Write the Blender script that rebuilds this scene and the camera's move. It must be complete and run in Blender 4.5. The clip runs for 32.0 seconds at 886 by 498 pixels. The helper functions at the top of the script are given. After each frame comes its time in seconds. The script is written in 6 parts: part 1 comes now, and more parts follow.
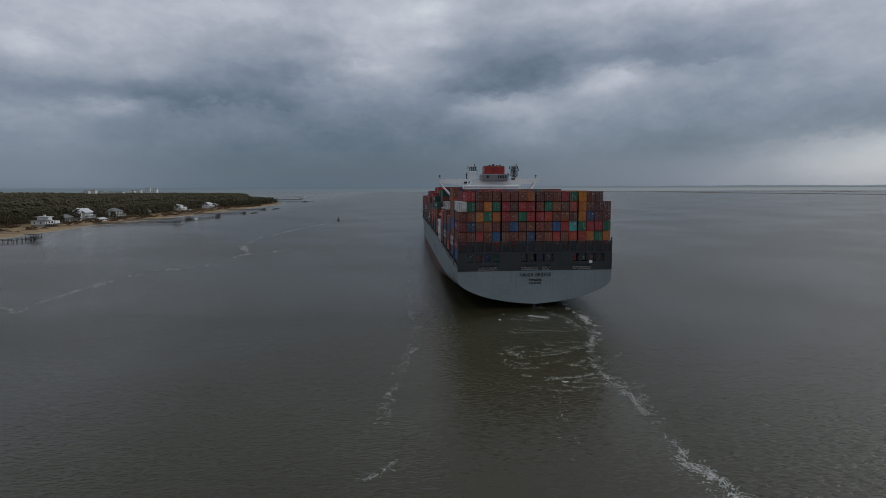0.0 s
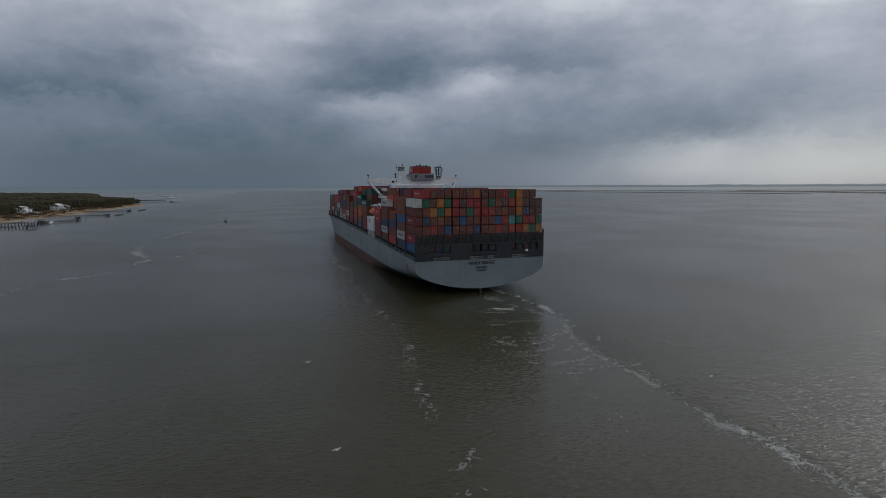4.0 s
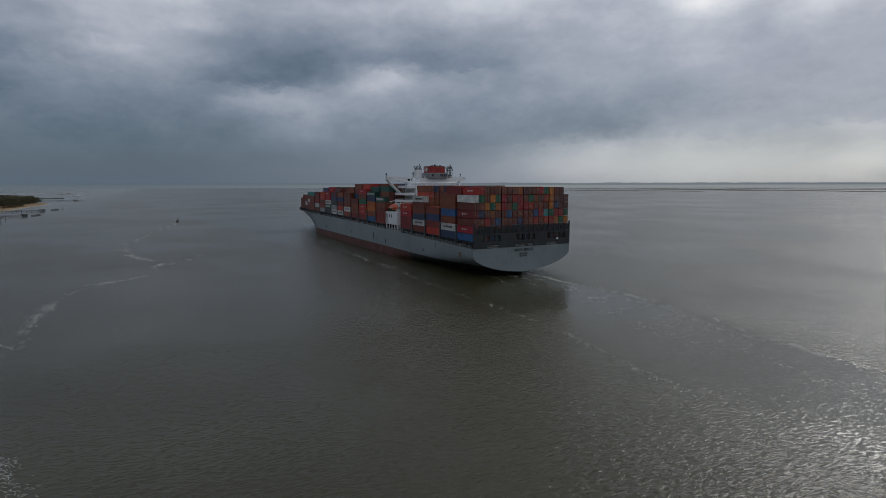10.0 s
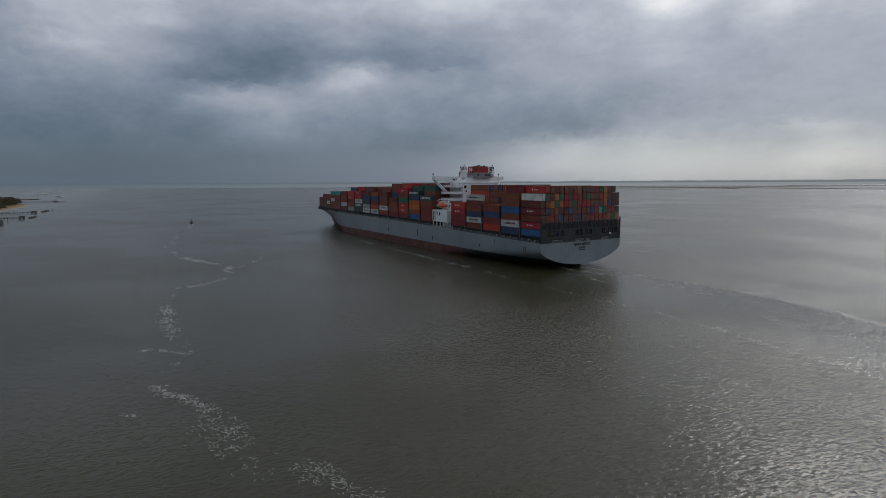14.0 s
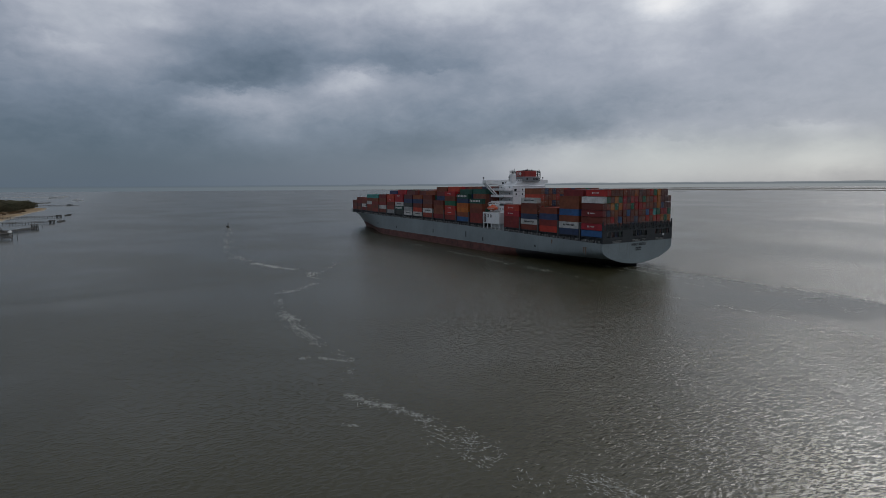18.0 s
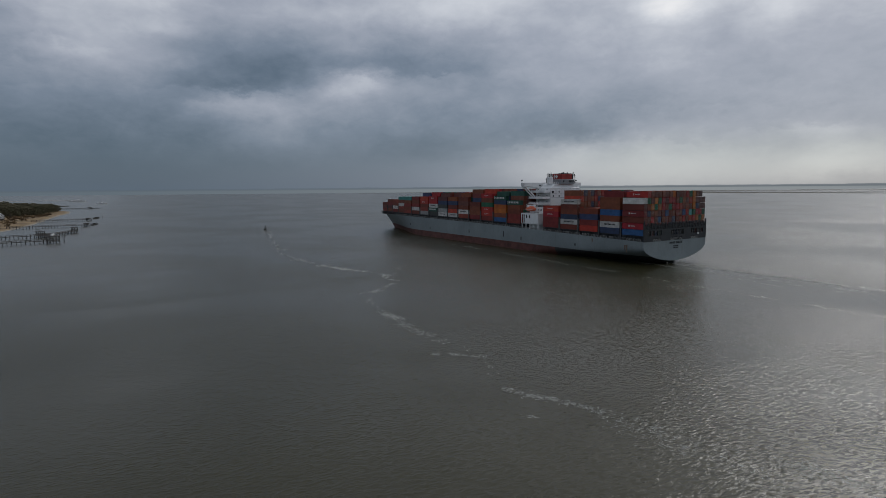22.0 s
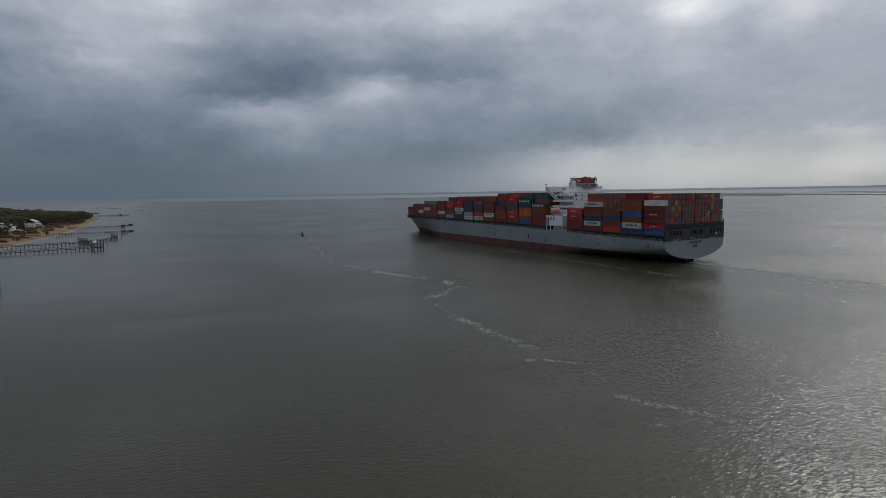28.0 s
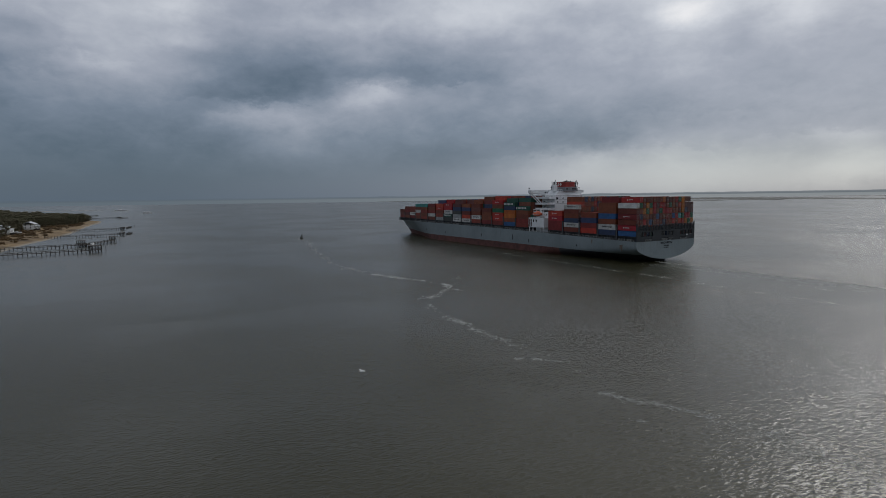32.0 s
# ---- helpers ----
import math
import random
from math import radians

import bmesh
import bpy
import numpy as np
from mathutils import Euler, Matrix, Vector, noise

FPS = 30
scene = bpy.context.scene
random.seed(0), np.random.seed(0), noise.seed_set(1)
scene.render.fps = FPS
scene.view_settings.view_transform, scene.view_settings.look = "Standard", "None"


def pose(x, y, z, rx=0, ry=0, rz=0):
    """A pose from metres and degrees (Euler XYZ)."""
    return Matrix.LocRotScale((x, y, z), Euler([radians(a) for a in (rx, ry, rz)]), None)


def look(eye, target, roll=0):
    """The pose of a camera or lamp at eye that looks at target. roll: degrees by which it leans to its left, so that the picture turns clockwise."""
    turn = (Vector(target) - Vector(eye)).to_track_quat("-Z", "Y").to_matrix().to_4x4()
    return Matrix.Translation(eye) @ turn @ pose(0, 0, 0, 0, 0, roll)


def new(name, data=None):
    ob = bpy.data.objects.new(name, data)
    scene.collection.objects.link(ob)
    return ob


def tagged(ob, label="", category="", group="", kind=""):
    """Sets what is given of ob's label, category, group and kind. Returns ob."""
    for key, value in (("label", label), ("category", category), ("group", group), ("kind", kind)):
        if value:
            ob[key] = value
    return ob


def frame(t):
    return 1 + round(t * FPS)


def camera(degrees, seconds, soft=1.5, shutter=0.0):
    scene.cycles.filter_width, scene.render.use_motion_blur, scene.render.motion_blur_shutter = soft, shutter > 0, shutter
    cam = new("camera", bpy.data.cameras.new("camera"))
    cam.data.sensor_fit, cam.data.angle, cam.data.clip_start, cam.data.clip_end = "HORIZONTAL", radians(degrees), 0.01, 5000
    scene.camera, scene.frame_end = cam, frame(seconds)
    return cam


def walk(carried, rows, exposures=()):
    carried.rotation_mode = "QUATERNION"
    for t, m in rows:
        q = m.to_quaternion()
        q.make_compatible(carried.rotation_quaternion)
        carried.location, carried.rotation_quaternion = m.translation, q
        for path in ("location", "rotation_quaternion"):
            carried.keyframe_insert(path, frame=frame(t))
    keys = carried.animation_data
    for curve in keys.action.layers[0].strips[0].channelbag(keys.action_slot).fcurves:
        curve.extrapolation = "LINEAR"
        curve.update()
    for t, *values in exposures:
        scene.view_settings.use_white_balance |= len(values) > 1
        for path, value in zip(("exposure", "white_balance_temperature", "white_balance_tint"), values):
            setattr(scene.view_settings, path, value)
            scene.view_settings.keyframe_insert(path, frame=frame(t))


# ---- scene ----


def aim(x, y, z, yaw, pitch, roll):
    """A camera pose: yaw to the left of north (+y), pitch upwards, roll, in degrees."""
    return pose(x, y, z, 0, 0, yaw) @ pose(0, 0, 0, 90 + pitch) @ pose(0, 0, 0, 0, 0, roll)


cam = camera(78.03, 32.0, soft=0.7)
walk(cam, [
    # seconds; x, y, z, yaw, pitch, roll
    (0.0, aim(-39.4, -155.0, 35.33, -4.58, -6.39, -0.23)),
    (0.5, aim(-42.2, -154.1, 35.22, -7.10, -6.42, -0.21)),
    (1.0, aim(-45.0, -153.2, 35.13, -10.61, -6.37, -0.20)),
    (1.5, aim(-47.9, -152.3, 35.04, -14.05, -6.37, -0.19)),
    (2.0, aim(-50.9, -151.3, 34.98, -16.00, -6.39, -0.19)),
    (2.5, aim(-54.2, -150.4, 34.95, -16.97, -6.40, -0.18)),
    (3.0, aim(-57.6, -149.4, 34.96, -17.37, -6.41, -0.19)),
    (3.5, aim(-61.4, -148.4, 35.01, -17.65, -6.44, -0.19)),
    (5.5, aim(-78.3, -143.5, 35.38, -17.95, -6.63, -0.21)),
    (6.0, aim(-82.8, -142.0, 35.45, -17.97, -6.64, -0.20)),
    (6.5, aim(-87.3, -140.4, 35.49, -17.90, -6.68, -0.19)),
    (7.0, aim(-91.9, -138.6, 35.50, -18.00, -6.71, -0.17)),
    (7.5, aim(-96.6, -136.6, 35.49, -19.07, -6.70, -0.14)),
    (8.0, aim(-101.3, -134.4, 35.47, -20.50, -6.67, -0.12)),
    (8.5, aim(-106.1, -132.1, 35.44, -22.49, -6.69, -0.10)),
    (9.0, aim(-111.1, -129.6, 35.42, -24.42, -6.76, -0.09)),
    (9.5, aim(-116.1, -127.0, 35.40, -25.82, -6.77, -0.09)),
    (10.0, aim(-121.2, -124.1, 35.39, -27.43, -6.77, -0.10)),
    (10.5, aim(-126.4, -121.2, 35.39, -28.56, -6.79, -0.12)),
    (11.0, aim(-131.6, -118.1, 35.40, -29.42, -6.82, -0.14)),
    (11.5, aim(-136.7, -115.0, 35.43, -29.83, -6.82, -0.17)),
    (12.0, aim(-141.7, -111.8, 35.47, -30.00, -6.88, -0.20)),
    (12.5, aim(-146.6, -108.5, 35.53, -30.27, -6.93, -0.23)),
    (13.0, aim(-151.4, -105.3, 35.61, -30.48, -6.95, -0.26)),
    (13.5, aim(-155.9, -102.0, 35.70, -30.42, -6.94, -0.28)),
    (14.0, aim(-160.2, -98.8, 35.81, -30.33, -6.90, -0.31)),
    (14.5, aim(-164.4, -95.6, 35.94, -30.26, -6.90, -0.33)),
    (16.5, aim(-179.5, -83.4, 36.44, -30.63, -6.78, -0.40)),
    (17.0, aim(-183.0, -80.5, 36.55, -30.54, -6.74, -0.41)),
    (17.5, aim(-186.5, -77.8, 36.64, -30.49, -6.72, -0.42)),
    (18.0, aim(-189.9, -75.2, 36.71, -30.51, -6.67, -0.43)),
    (18.5, aim(-193.2, -72.7, 36.76, -30.60, -6.61, -0.44)),
    (19.0, aim(-196.6, -70.4, 36.77, -30.53, -6.59, -0.44)),
    (19.5, aim(-199.9, -68.3, 36.76, -30.38, -6.53, -0.45)),
    (20.0, aim(-203.2, -66.2, 36.71, -30.23, -6.46, -0.45)),
    (20.5, aim(-206.4, -64.4, 36.65, -30.42, -6.41, -0.46)),
    (21.0, aim(-209.5, -62.6, 36.57, -30.47, -6.40, -0.47)),
    (21.5, aim(-212.4, -60.8, 36.48, -30.32, -6.36, -0.48)),
    (22.0, aim(-215.2, -59.2, 36.40, -30.06, -6.34, -0.49)),
    (22.5, aim(-217.7, -57.5, 36.32, -29.89, -6.27, -0.51)),
    (23.0, aim(-219.9, -55.9, 36.25, -29.69, -6.30, -0.54)),
    (23.5, aim(-221.8, -54.3, 36.20, -29.36, -6.28, -0.57)),
    (24.0, aim(-223.4, -52.6, 36.17, -29.15, -6.25, -0.61)),
    (24.5, aim(-224.8, -51.0, 36.15, -28.99, -6.22, -0.65)),
    (25.0, aim(-225.9, -49.4, 36.14, -29.03, -6.14, -0.70)),
    (25.5, aim(-226.8, -47.9, 36.14, -28.97, -6.10, -0.75)),
    (27.5, aim(-228.5, -42.7, 36.16, -28.46, -5.83, -0.90)),
    (28.0, aim(-228.7, -41.8, 36.15, -28.34, -5.80, -0.93)),
    (28.5, aim(-228.7, -41.0, 36.14, -28.43, -5.74, -0.95)),
    (29.0, aim(-228.7, -40.4, 36.11, -28.54, -5.73, -0.95)),
    (29.5, aim(-228.6, -40.0, 36.07, -28.55, -5.71, -0.94)),
    (30.0, aim(-228.5, -39.8, 36.02, -28.57, -5.69, -0.93)),
    (30.5, aim(-228.4, -39.7, 35.96, -28.55, -5.60, -0.90)),
    (31.0, aim(-228.3, -39.7, 35.89, -28.54, -5.57, -0.87)),
    (31.5, aim(-228.1, -39.8, 35.82, -28.45, -5.53, -0.84)),
    (32.0, aim(-228.0, -39.9, 35.74, -28.39, -5.45, -0.80)),
], exposures=((0.0, 0.09), (1.0, -0.02), (9.0, -0.02), (11.0, 0.05), (17.0, 0.04), (24.0, 0.0), (32.0, 0.0)))

# The ship runs north at ten knots, drifting a little to the east.
SHIP_EAST, SHIP_NORTH, SHIP_TURN = 0.4175, 4.9284, 0.0401
STREAM = 1.25     # metres a second, northwards


def ship_pose(t):
    return pose(SHIP_EAST * t, SHIP_NORTH * t, 0, 0, 0, SHIP_TURN * t)


# ---------------------------------------------------------------- sky and light
SUN_AZIMUTH, SUN_HEIGHT = 74.0, 32.0     # degrees east of north, above the horizon


class Nodes:
    """Small helper to chain shader nodes."""

    def __init__(self, tree):
        self.tree, self.make, self.link = tree, tree.nodes.new, tree.links.new

    def put(self, socket, value):
        if isinstance(value, bpy.types.NodeSocket):
            self.link(value, socket)
        else:
            socket.default_value = value

    def math(self, op, a, b=0.0, c=0.0, clamp=False):
        n = self.make("ShaderNodeMath")
        n.operation, n.use_clamp = op, clamp
        for s, v in zip(n.inputs, (a, b, c)):
            self.put(s, v)
        return n.outputs[0]

    def noise(self, vec, scale, detail=4.0, rough=0.55, dims="3D", distort=0.0):
        n = self.make("ShaderNodeTexNoise")
        n.noise_dimensions = dims
        if vec is not None:
            self.link(vec, n.inputs["Vector"])
        n.inputs["Scale"].default_value, n.inputs["Detail"].default_value = scale, detail
        n.inputs["Roughness"].default_value, n.inputs["Distortion"].default_value = rough, distort
        return n.outputs[0]

    def mix(self, fac, a, b, blend="MIX"):
        n = self.make("ShaderNodeMix")
        n.data_type, n.blend_type = "RGBA", blend
        self.put(n.inputs[0], fac)
        self.put(n.inputs[6], a)
        self.put(n.inputs[7], b)
        return n.outputs[2]

    def ramp(self, fac, stops, kind="LINEAR"):
        n = self.make("ShaderNodeValToRGB")
        n.color_ramp.interpolation = kind
        els = n.color_ramp.elements
        while len(els) < len(stops):
            els.new(0.5)
        for e, (p, c) in zip(els, stops):
            e.position, e.color = p, (*c, 1) if len(c) == 3 else c
        self.put(n.inputs[0], fac)
        return n.outputs[0]

    def smooth(self, v, lo, hi):
        n = self.make("ShaderNodeMapRange")
        n.interpolation_type = "SMOOTHSTEP"
        self.put(n.inputs[0], v)
        n.inputs[1].default_value, n.inputs[2].default_value = lo, hi
        return n.outputs[0]


def make_sky():
    world = bpy.data.worlds.new("overcast_sky")
    scene.world = world
    world.use_nodes = True
    t = world.node_tree
    t.nodes.clear()
    k = Nodes(t)
    geo = k.make("ShaderNodeTexCoord").outputs["Generated"]
    sep = k.make("ShaderNodeSeparateXYZ")
    k.link(geo, sep.inputs[0])
    x, y, z = sep.outputs
    az0 = k.math("MULTIPLY", k.math("ARCTAN2", x, y), 57.2958)
    el0 = k.math("MULTIPLY", k.math("ARCSINE", z), 57.2958)
    # cloud space: degrees, flattened towards the horizon
    com = k.make("ShaderNodeCombineXYZ")
    k.link(k.math("MULTIPLY", az0, 0.085), com.inputs[0])
    k.link(k.math("MULTIPLY", el0, 0.15), com.inputs[1])
    vec = com.outputs[0]
    w1 = k.math("SUBTRACT", k.noise(vec, 2.2, 7.0, 0.6), 0.5)
    shift = k.make("ShaderNodeVectorMath")
    shift.operation = "ADD"
    k.link(vec, shift.inputs[0])
    shift.inputs[1].default_value = (7.3, 3.1, 1.7)
    w2 = k.math("SUBTRACT", k.noise(shift.outputs[0], 2.2, 7.0, 0.6), 0.5)
    az = k.math("MULTIPLY_ADD", w1, 5.0, az0)
    el = k.math("MULTIPLY_ADD", w2, 2.5, el0)

    def blob(a, e, wa, we, amount, total):
        da = k.math("DIVIDE", k.math("SUBTRACT", az, a), wa)
        de = k.math("DIVIDE", k.math("SUBTRACT", el, e), we)
        d = k.math("ADD", k.math("MULTIPLY", da, da), k.math("MULTIPLY", de, de))
        return k.math("MULTIPLY_ADD", k.math("EXPONENT", k.math("MULTIPLY", d, -1.0)), amount, total)

    az_edge = k.math("MULTIPLY_ADD", k.math("SUBTRACT", k.noise(vec, 4.5, 6.0, 0.62), 0.5), 7.0, az0)
    el_edge = k.math("MULTIPLY_ADD", k.math("SUBTRACT", k.noise(shift.outputs[0], 4.5, 6.0, 0.62), 0.5), 4.5, el0)

    def head(a, e, wa, fall, amount, total):
        """A lit cloud head: firm and billowing on top, fading downwards."""
        da = k.math("DIVIDE", k.math("SUBTRACT", az_edge, a), wa)
        d2 = k.math("MULTIPLY", da, da)
        depth = k.math("SUBTRACT", k.math("MULTIPLY_ADD", d2, -0.9, e), el_edge)
        v = k.math("MULTIPLY", k.smooth(depth, -0.1, 0.7), k.math("EXPONENT", k.math("DIVIDE", k.math("MAXIMUM", depth, 0.0), -fall)))
        return k.math("MULTIPLY_ADD", k.math("MULTIPLY", v, k.math("EXPONENT", k.math("MULTIPLY", d2, -1.2))), amount, total)

    def shelf(a, e, wa, fall, amount, total):
        """A dark cloud base: firm and ragged below, fading upwards."""
        da = k.math("DIVIDE", k.math("SUBTRACT", az_edge, a), wa)
        d2 = k.math("MULTIPLY", da, da)
        rise = k.math("SUBTRACT", el_edge, e)
        v = k.math("MULTIPLY", k.smooth(rise, -0.1, 0.8), k.math("EXPONENT", k.math("DIVIDE", k.math("MAXIMUM", rise, 0.0), -fall)))
        return k.math("MULTIPLY_ADD", k.math("MULTIPLY", v, k.math("EXPONENT", k.math("MULTIPLY", d2, -1.2))), amount, total)

    # lightness: rising from the horizon, and lighter towards the hidden sun in the east
    light = k.math("MULTIPLY_ADD", k.smooth(el, 2.0, 15.0), 0.22, 0.405)
    light = k.math("MULTIPLY_ADD", k.smooth(el0, 18.0, 60.0), 0.08, light)
    light = k.math("MULTIPLY_ADD", k.smooth(az0, 0.0, 60.0), 0.12, light)
    # cloud by cloud: azimuth, height, half-widths in degrees, lightness
    light = blob(52.2, 1.7, 14.0, 3.0, +0.189, light)
    light = blob(29.6, 12.9, 14.0, 3.0, -0.142, light)
    light = blob(-0.1, 17.1, 8.0, 3.0, +0.106, light)
    light = blob(12.0, 8.0, 5.5, 1.3, +0.135, light)
    light = blob(21.5, 10.0, 4.5, 1.5, +0.065, light)
    light = blob(40.4, 7.3, 14.0, 3.0, -0.060, light)
    light = blob(10.2, 11.6, 8.0, 3.0, -0.137, light)
    light = blob(64.8, 12.2, 14.0, 3.0, -0.090, light)
    light = blob(66.8, 2.6, 5.0, 2.0, +0.132, light)
    light = blob(-32.5, 4.6, 8.0, 3.0, +0.096, light)
    light = blob(-16.5, 9.5, 8.0, 3.0, -0.054, light)
    light = blob(-31.4, 14.1, 14.0, 3.0, +0.065, light)
    light = blob(1.0, 11.7, 5.0, 2.0, +0.097, light)
    light = blob(51.7, 16.1, 2.5, 0.9, +0.122, light)
    light = blob(40.0, 1.9, 5.0, 2.0, +0.082, light)
    light = blob(30.2, 17.6, 8.0, 3.0, +0.060, light)
    light = blob(-31.9, 11.7, 2.5, 0.9, +0.105, light)
    light = blob(-22.2, 10.6, 2.5, 0.9, +0.061, light)
    light = blob(-26.3, 7.1, 2.5, 0.9, +0.078, light)
    light = blob(-13.7, 16.4, 5.0, 1.2, +0.073, light)
    light = blob(-12.7, 13.8, 5.0, 2.0, -0.049, light)
    light = blob(30.1, 3.9, 8.0, 1.5, -0.039, light)
    light = blob(3.9, 14.3, 2.5, 0.9, +0.084, light)
    light = blob(61.9, 8.1, 8.0, 1.5, +0.042, light)
    light = blob(23.3, 10.6, 2.5, 0.9, +0.050, light)
    light = blob(-28.7, 8.6, 10.0, 0.9, -0.052, light)
    light = blob(14.2, 5.5, 5.0, 2.0, +0.062, light)
    light = blob(-3.7, 5.6, 14.0, 3.0, -0.033, light)
    light = blob(60.3, 14.9, 2.5, 0.9, +0.070, light)
    light = blob(46.7, 16.6, 5.0, 1.2, -0.039, light)
    light = blob(-30.4, 0.7, 8.0, 1.5, +0.047, light)
    light = blob(-11.3, 11.3, 5.0, 1.2, -0.056, light)
    light = blob(3.9, 17.1, 2.5, 0.9, +0.076, light)
    light = blob(20.2, 9.7, 2.5, 0.9, +0.064, light)
    light = blob(-21.0, 15.6, 5.0, 2.0, +0.051, light)
    light = blob(38.7, 12.5, 5.0, 2.0, +0.041, light)
    light = blob(56.5, 13.4, 3.5, 1.3, -0.045, light)
    light = blob(44.3, 3.6, 2.5, 0.9, +0.047, light)
    light = blob(-32.1, 9.6, 3.5, 1.3, +0.041, light)
    light = blob(19.4, 16.5, 10.0, 0.9, +0.034, light)
    light = blob(21.2, 11.2, 2.5, 0.9, +0.048, light)
    light = blob(24.3, 7.6, 5.0, 1.2, +0.024, light)
    light = blob(41.4, 17.1, 2.5, 0.9, -0.043, light)
    light = blob(44.8, 5.2, 2.5, 0.9, -0.045, light)
    light = blob(49.1, 5.0, 3.5, 1.3, +0.037, light)
    light = blob(11.3, 14.2, 5.0, 1.2, -0.026, light)
    light = blob(57.3, 15.3, 2.5, 0.9, -0.054, light)
    light = blob(65.4, 1.3, 5.0, 1.2, +0.044, light)
    light = blob(21.1, 13.7, 2.5, 0.9, +0.033, light)
    light = blob(-8.5, 14.0, 2.5, 0.9, -0.058, light)
    light = blob(-4.6, 14.2, 5.0, 2.0, +0.039, light)
    light = blob(5.6, 11.7, 2.5, 0.9, +0.041, light)
    light = blob(37.6, 17.3, 2.5, 0.9, +0.031, light)
    light = blob(-3.6, 11.6, 2.5, 0.9, +0.034, light)
    light = blob(54.6, 15.7, 2.5, 0.9, +0.041, light)
    light = blob(-21.0, 7.5, 3.5, 1.3, -0.027, light)
    light = blob(32.5, 0.5, 3.5, 1.3, +0.025, light)
    light = blob(-28.9, 12.1, 2.5, 0.9, -0.031, light)
    light = blob(-22.0, 13.0, 16.0, 5.0, +0.020, light)
    # bright heads with a firm upper edge under darker cloud, and dark shelves with a firm lower edge
    light = head(11.6, 9.3, 5.5, 1.6, +0.060, light)
    light = head(8.0, 8.5, 3.0, 1.2, +0.04, light)
    light = head(21.0, 11.5, 5.5, 2.2, +0.055, light)
    light = head(16.8, 10.3, 2.5, 1.2, +0.04, light)
    light = head(30.0, 11.6, 4.0, 1.4, +0.04, light)
    light = head(-25.0, 7.9, 7.0, 1.8, +0.06, light)
    light = head(-31.5, 12.6, 3.5, 1.2, +0.05, light)
    light = head(44.5, 4.7, 13.0, 3.0, +0.05, light)
    light = head(63.0, 5.4, 9.0, 1.2, +0.05, light)
    light = head(-4.5, 12.6, 5.0, 2.4, +0.05, light)
    light = shelf(9.5, 9.1, 7.5, 2.2, -0.075, light)
    light = shelf(24.0, 11.3, 9.0, 1.8, -0.070, light)
    light = shelf(-17.0, 7.7, 11.0, 2.0, -0.060, light)
    light = shelf(40.5, 4.8, 9.0, 1.8, -0.045, light)
    light = shelf(-9.0, 10.4, 6.0, 2.0, -0.050, light)
    light = shelf(56.0, 7.0, 12.0, 1.6, -0.030, light)
    light = shelf(36.0, 14.0, 8.0, 1.8, -0.030, light)
    light = blob(52.8, 16.8, 2.5, 0.9, +0.130, light)
    light = blob(61.0, 16.4, 3.0, 0.9, +0.100, light)
    light = blob(30.0, 17.6, 4.0, 1.2, +0.060, light)
    light = blob(65.6, 4.8, 3.0, 0.6, +0.050, light)
    light = blob(-6.0, 1.2, 16.0, 2.0, -0.025, light)
    # brighter cloud before the veiled sun
    light = blob(SUN_AZIMUTH + 2.0, SUN_HEIGHT, 15.0, 9.5, +0.20, light)
    light = blob(50.0, 29.0, 20.0, 8.5, +0.15, light)
    fine = k.math("SUBTRACT", k.noise(vec, 1.9, 6.0, 0.52), 0.5)
    broad = k.math("SUBTRACT", k.noise(vec, 1.1, 5.0, 0.55), 0.5)
    fade = k.smooth(el0, 0.5, 7.0)
    light = k.math("MULTIPLY_ADD", k.math("MULTIPLY", fine, fade), 0.17, light)
    light = k.math("MULTIPLY_ADD", k.math("MULTIPLY", broad, fade), 0.10, light)
    wisps = k.math("SUBTRACT", k.noise(shift.outputs[0], 6.5, 6.0, 0.6, "3D", 0.6), 0.5)
    light = k.math("MULTIPLY_ADD", k.math("MULTIPLY", wisps, fade), 0.07, light)
    colour = k.ramp(light, SKY_RAMP)
    # a pale, faintly warm clearing low in the east
    clear = k.math("MULTIPLY", k.smooth(az, 28.0, 52.0), k.smooth(el, 6.0, 3.0))
    colour = k.mix(clear, colour, (*CLEAR_TINT, 1), "MULTIPLY")
    # the clear sky above the cloud, hardly seen
    sky = k.make("ShaderNodeTexSky")
    sky.sky_type, sky.sun_disc = "NISHITA", False
    sky.sun_elevation, sky.sun_rotation = radians(SUN_HEIGHT), radians(SUN_AZIMUTH)
    above = k.mix(1.0, sky.outputs[0], (0.1, 0.1, 0.1, 1), "MULTIPLY")
    colour = k.mix(0.06, colour, above)
    # far water and haze under the horizon
    far = k.ramp(k.smooth(az0, -10.0, 60.0), ((0.0, FAR_WEST), (1.0, FAR_EAST)))
    colour = k.mix(k.smooth(el0, 0.05, -0.05), colour, far)
    # a hazy far coast, hardly higher than the horizon
    coast = k.math("MULTIPLY_ADD", k.noise(vec, 3.0, 4.0, 0.6), 0.28, -0.04)
    low = k.math("MULTIPLY", k.smooth(k.math("SUBTRACT", el0, coast), 0.05, -0.03), k.smooth(el0, -0.12, -0.04))
    colour = k.mix(k.math("MULTIPLY", low, k.math("MULTIPLY_ADD", k.smooth(az0, 5.0, 40.0), 0.35, 0.4)), colour, (*FAR_COAST, 1))
    bg = k.make("ShaderNodeBackground")
    k.link(colour, bg.inputs[0])
    bg.inputs[1].default_value = 1.0
    k.link(bg.outputs[0], k.make("ShaderNodeOutputWorld").inputs[0])


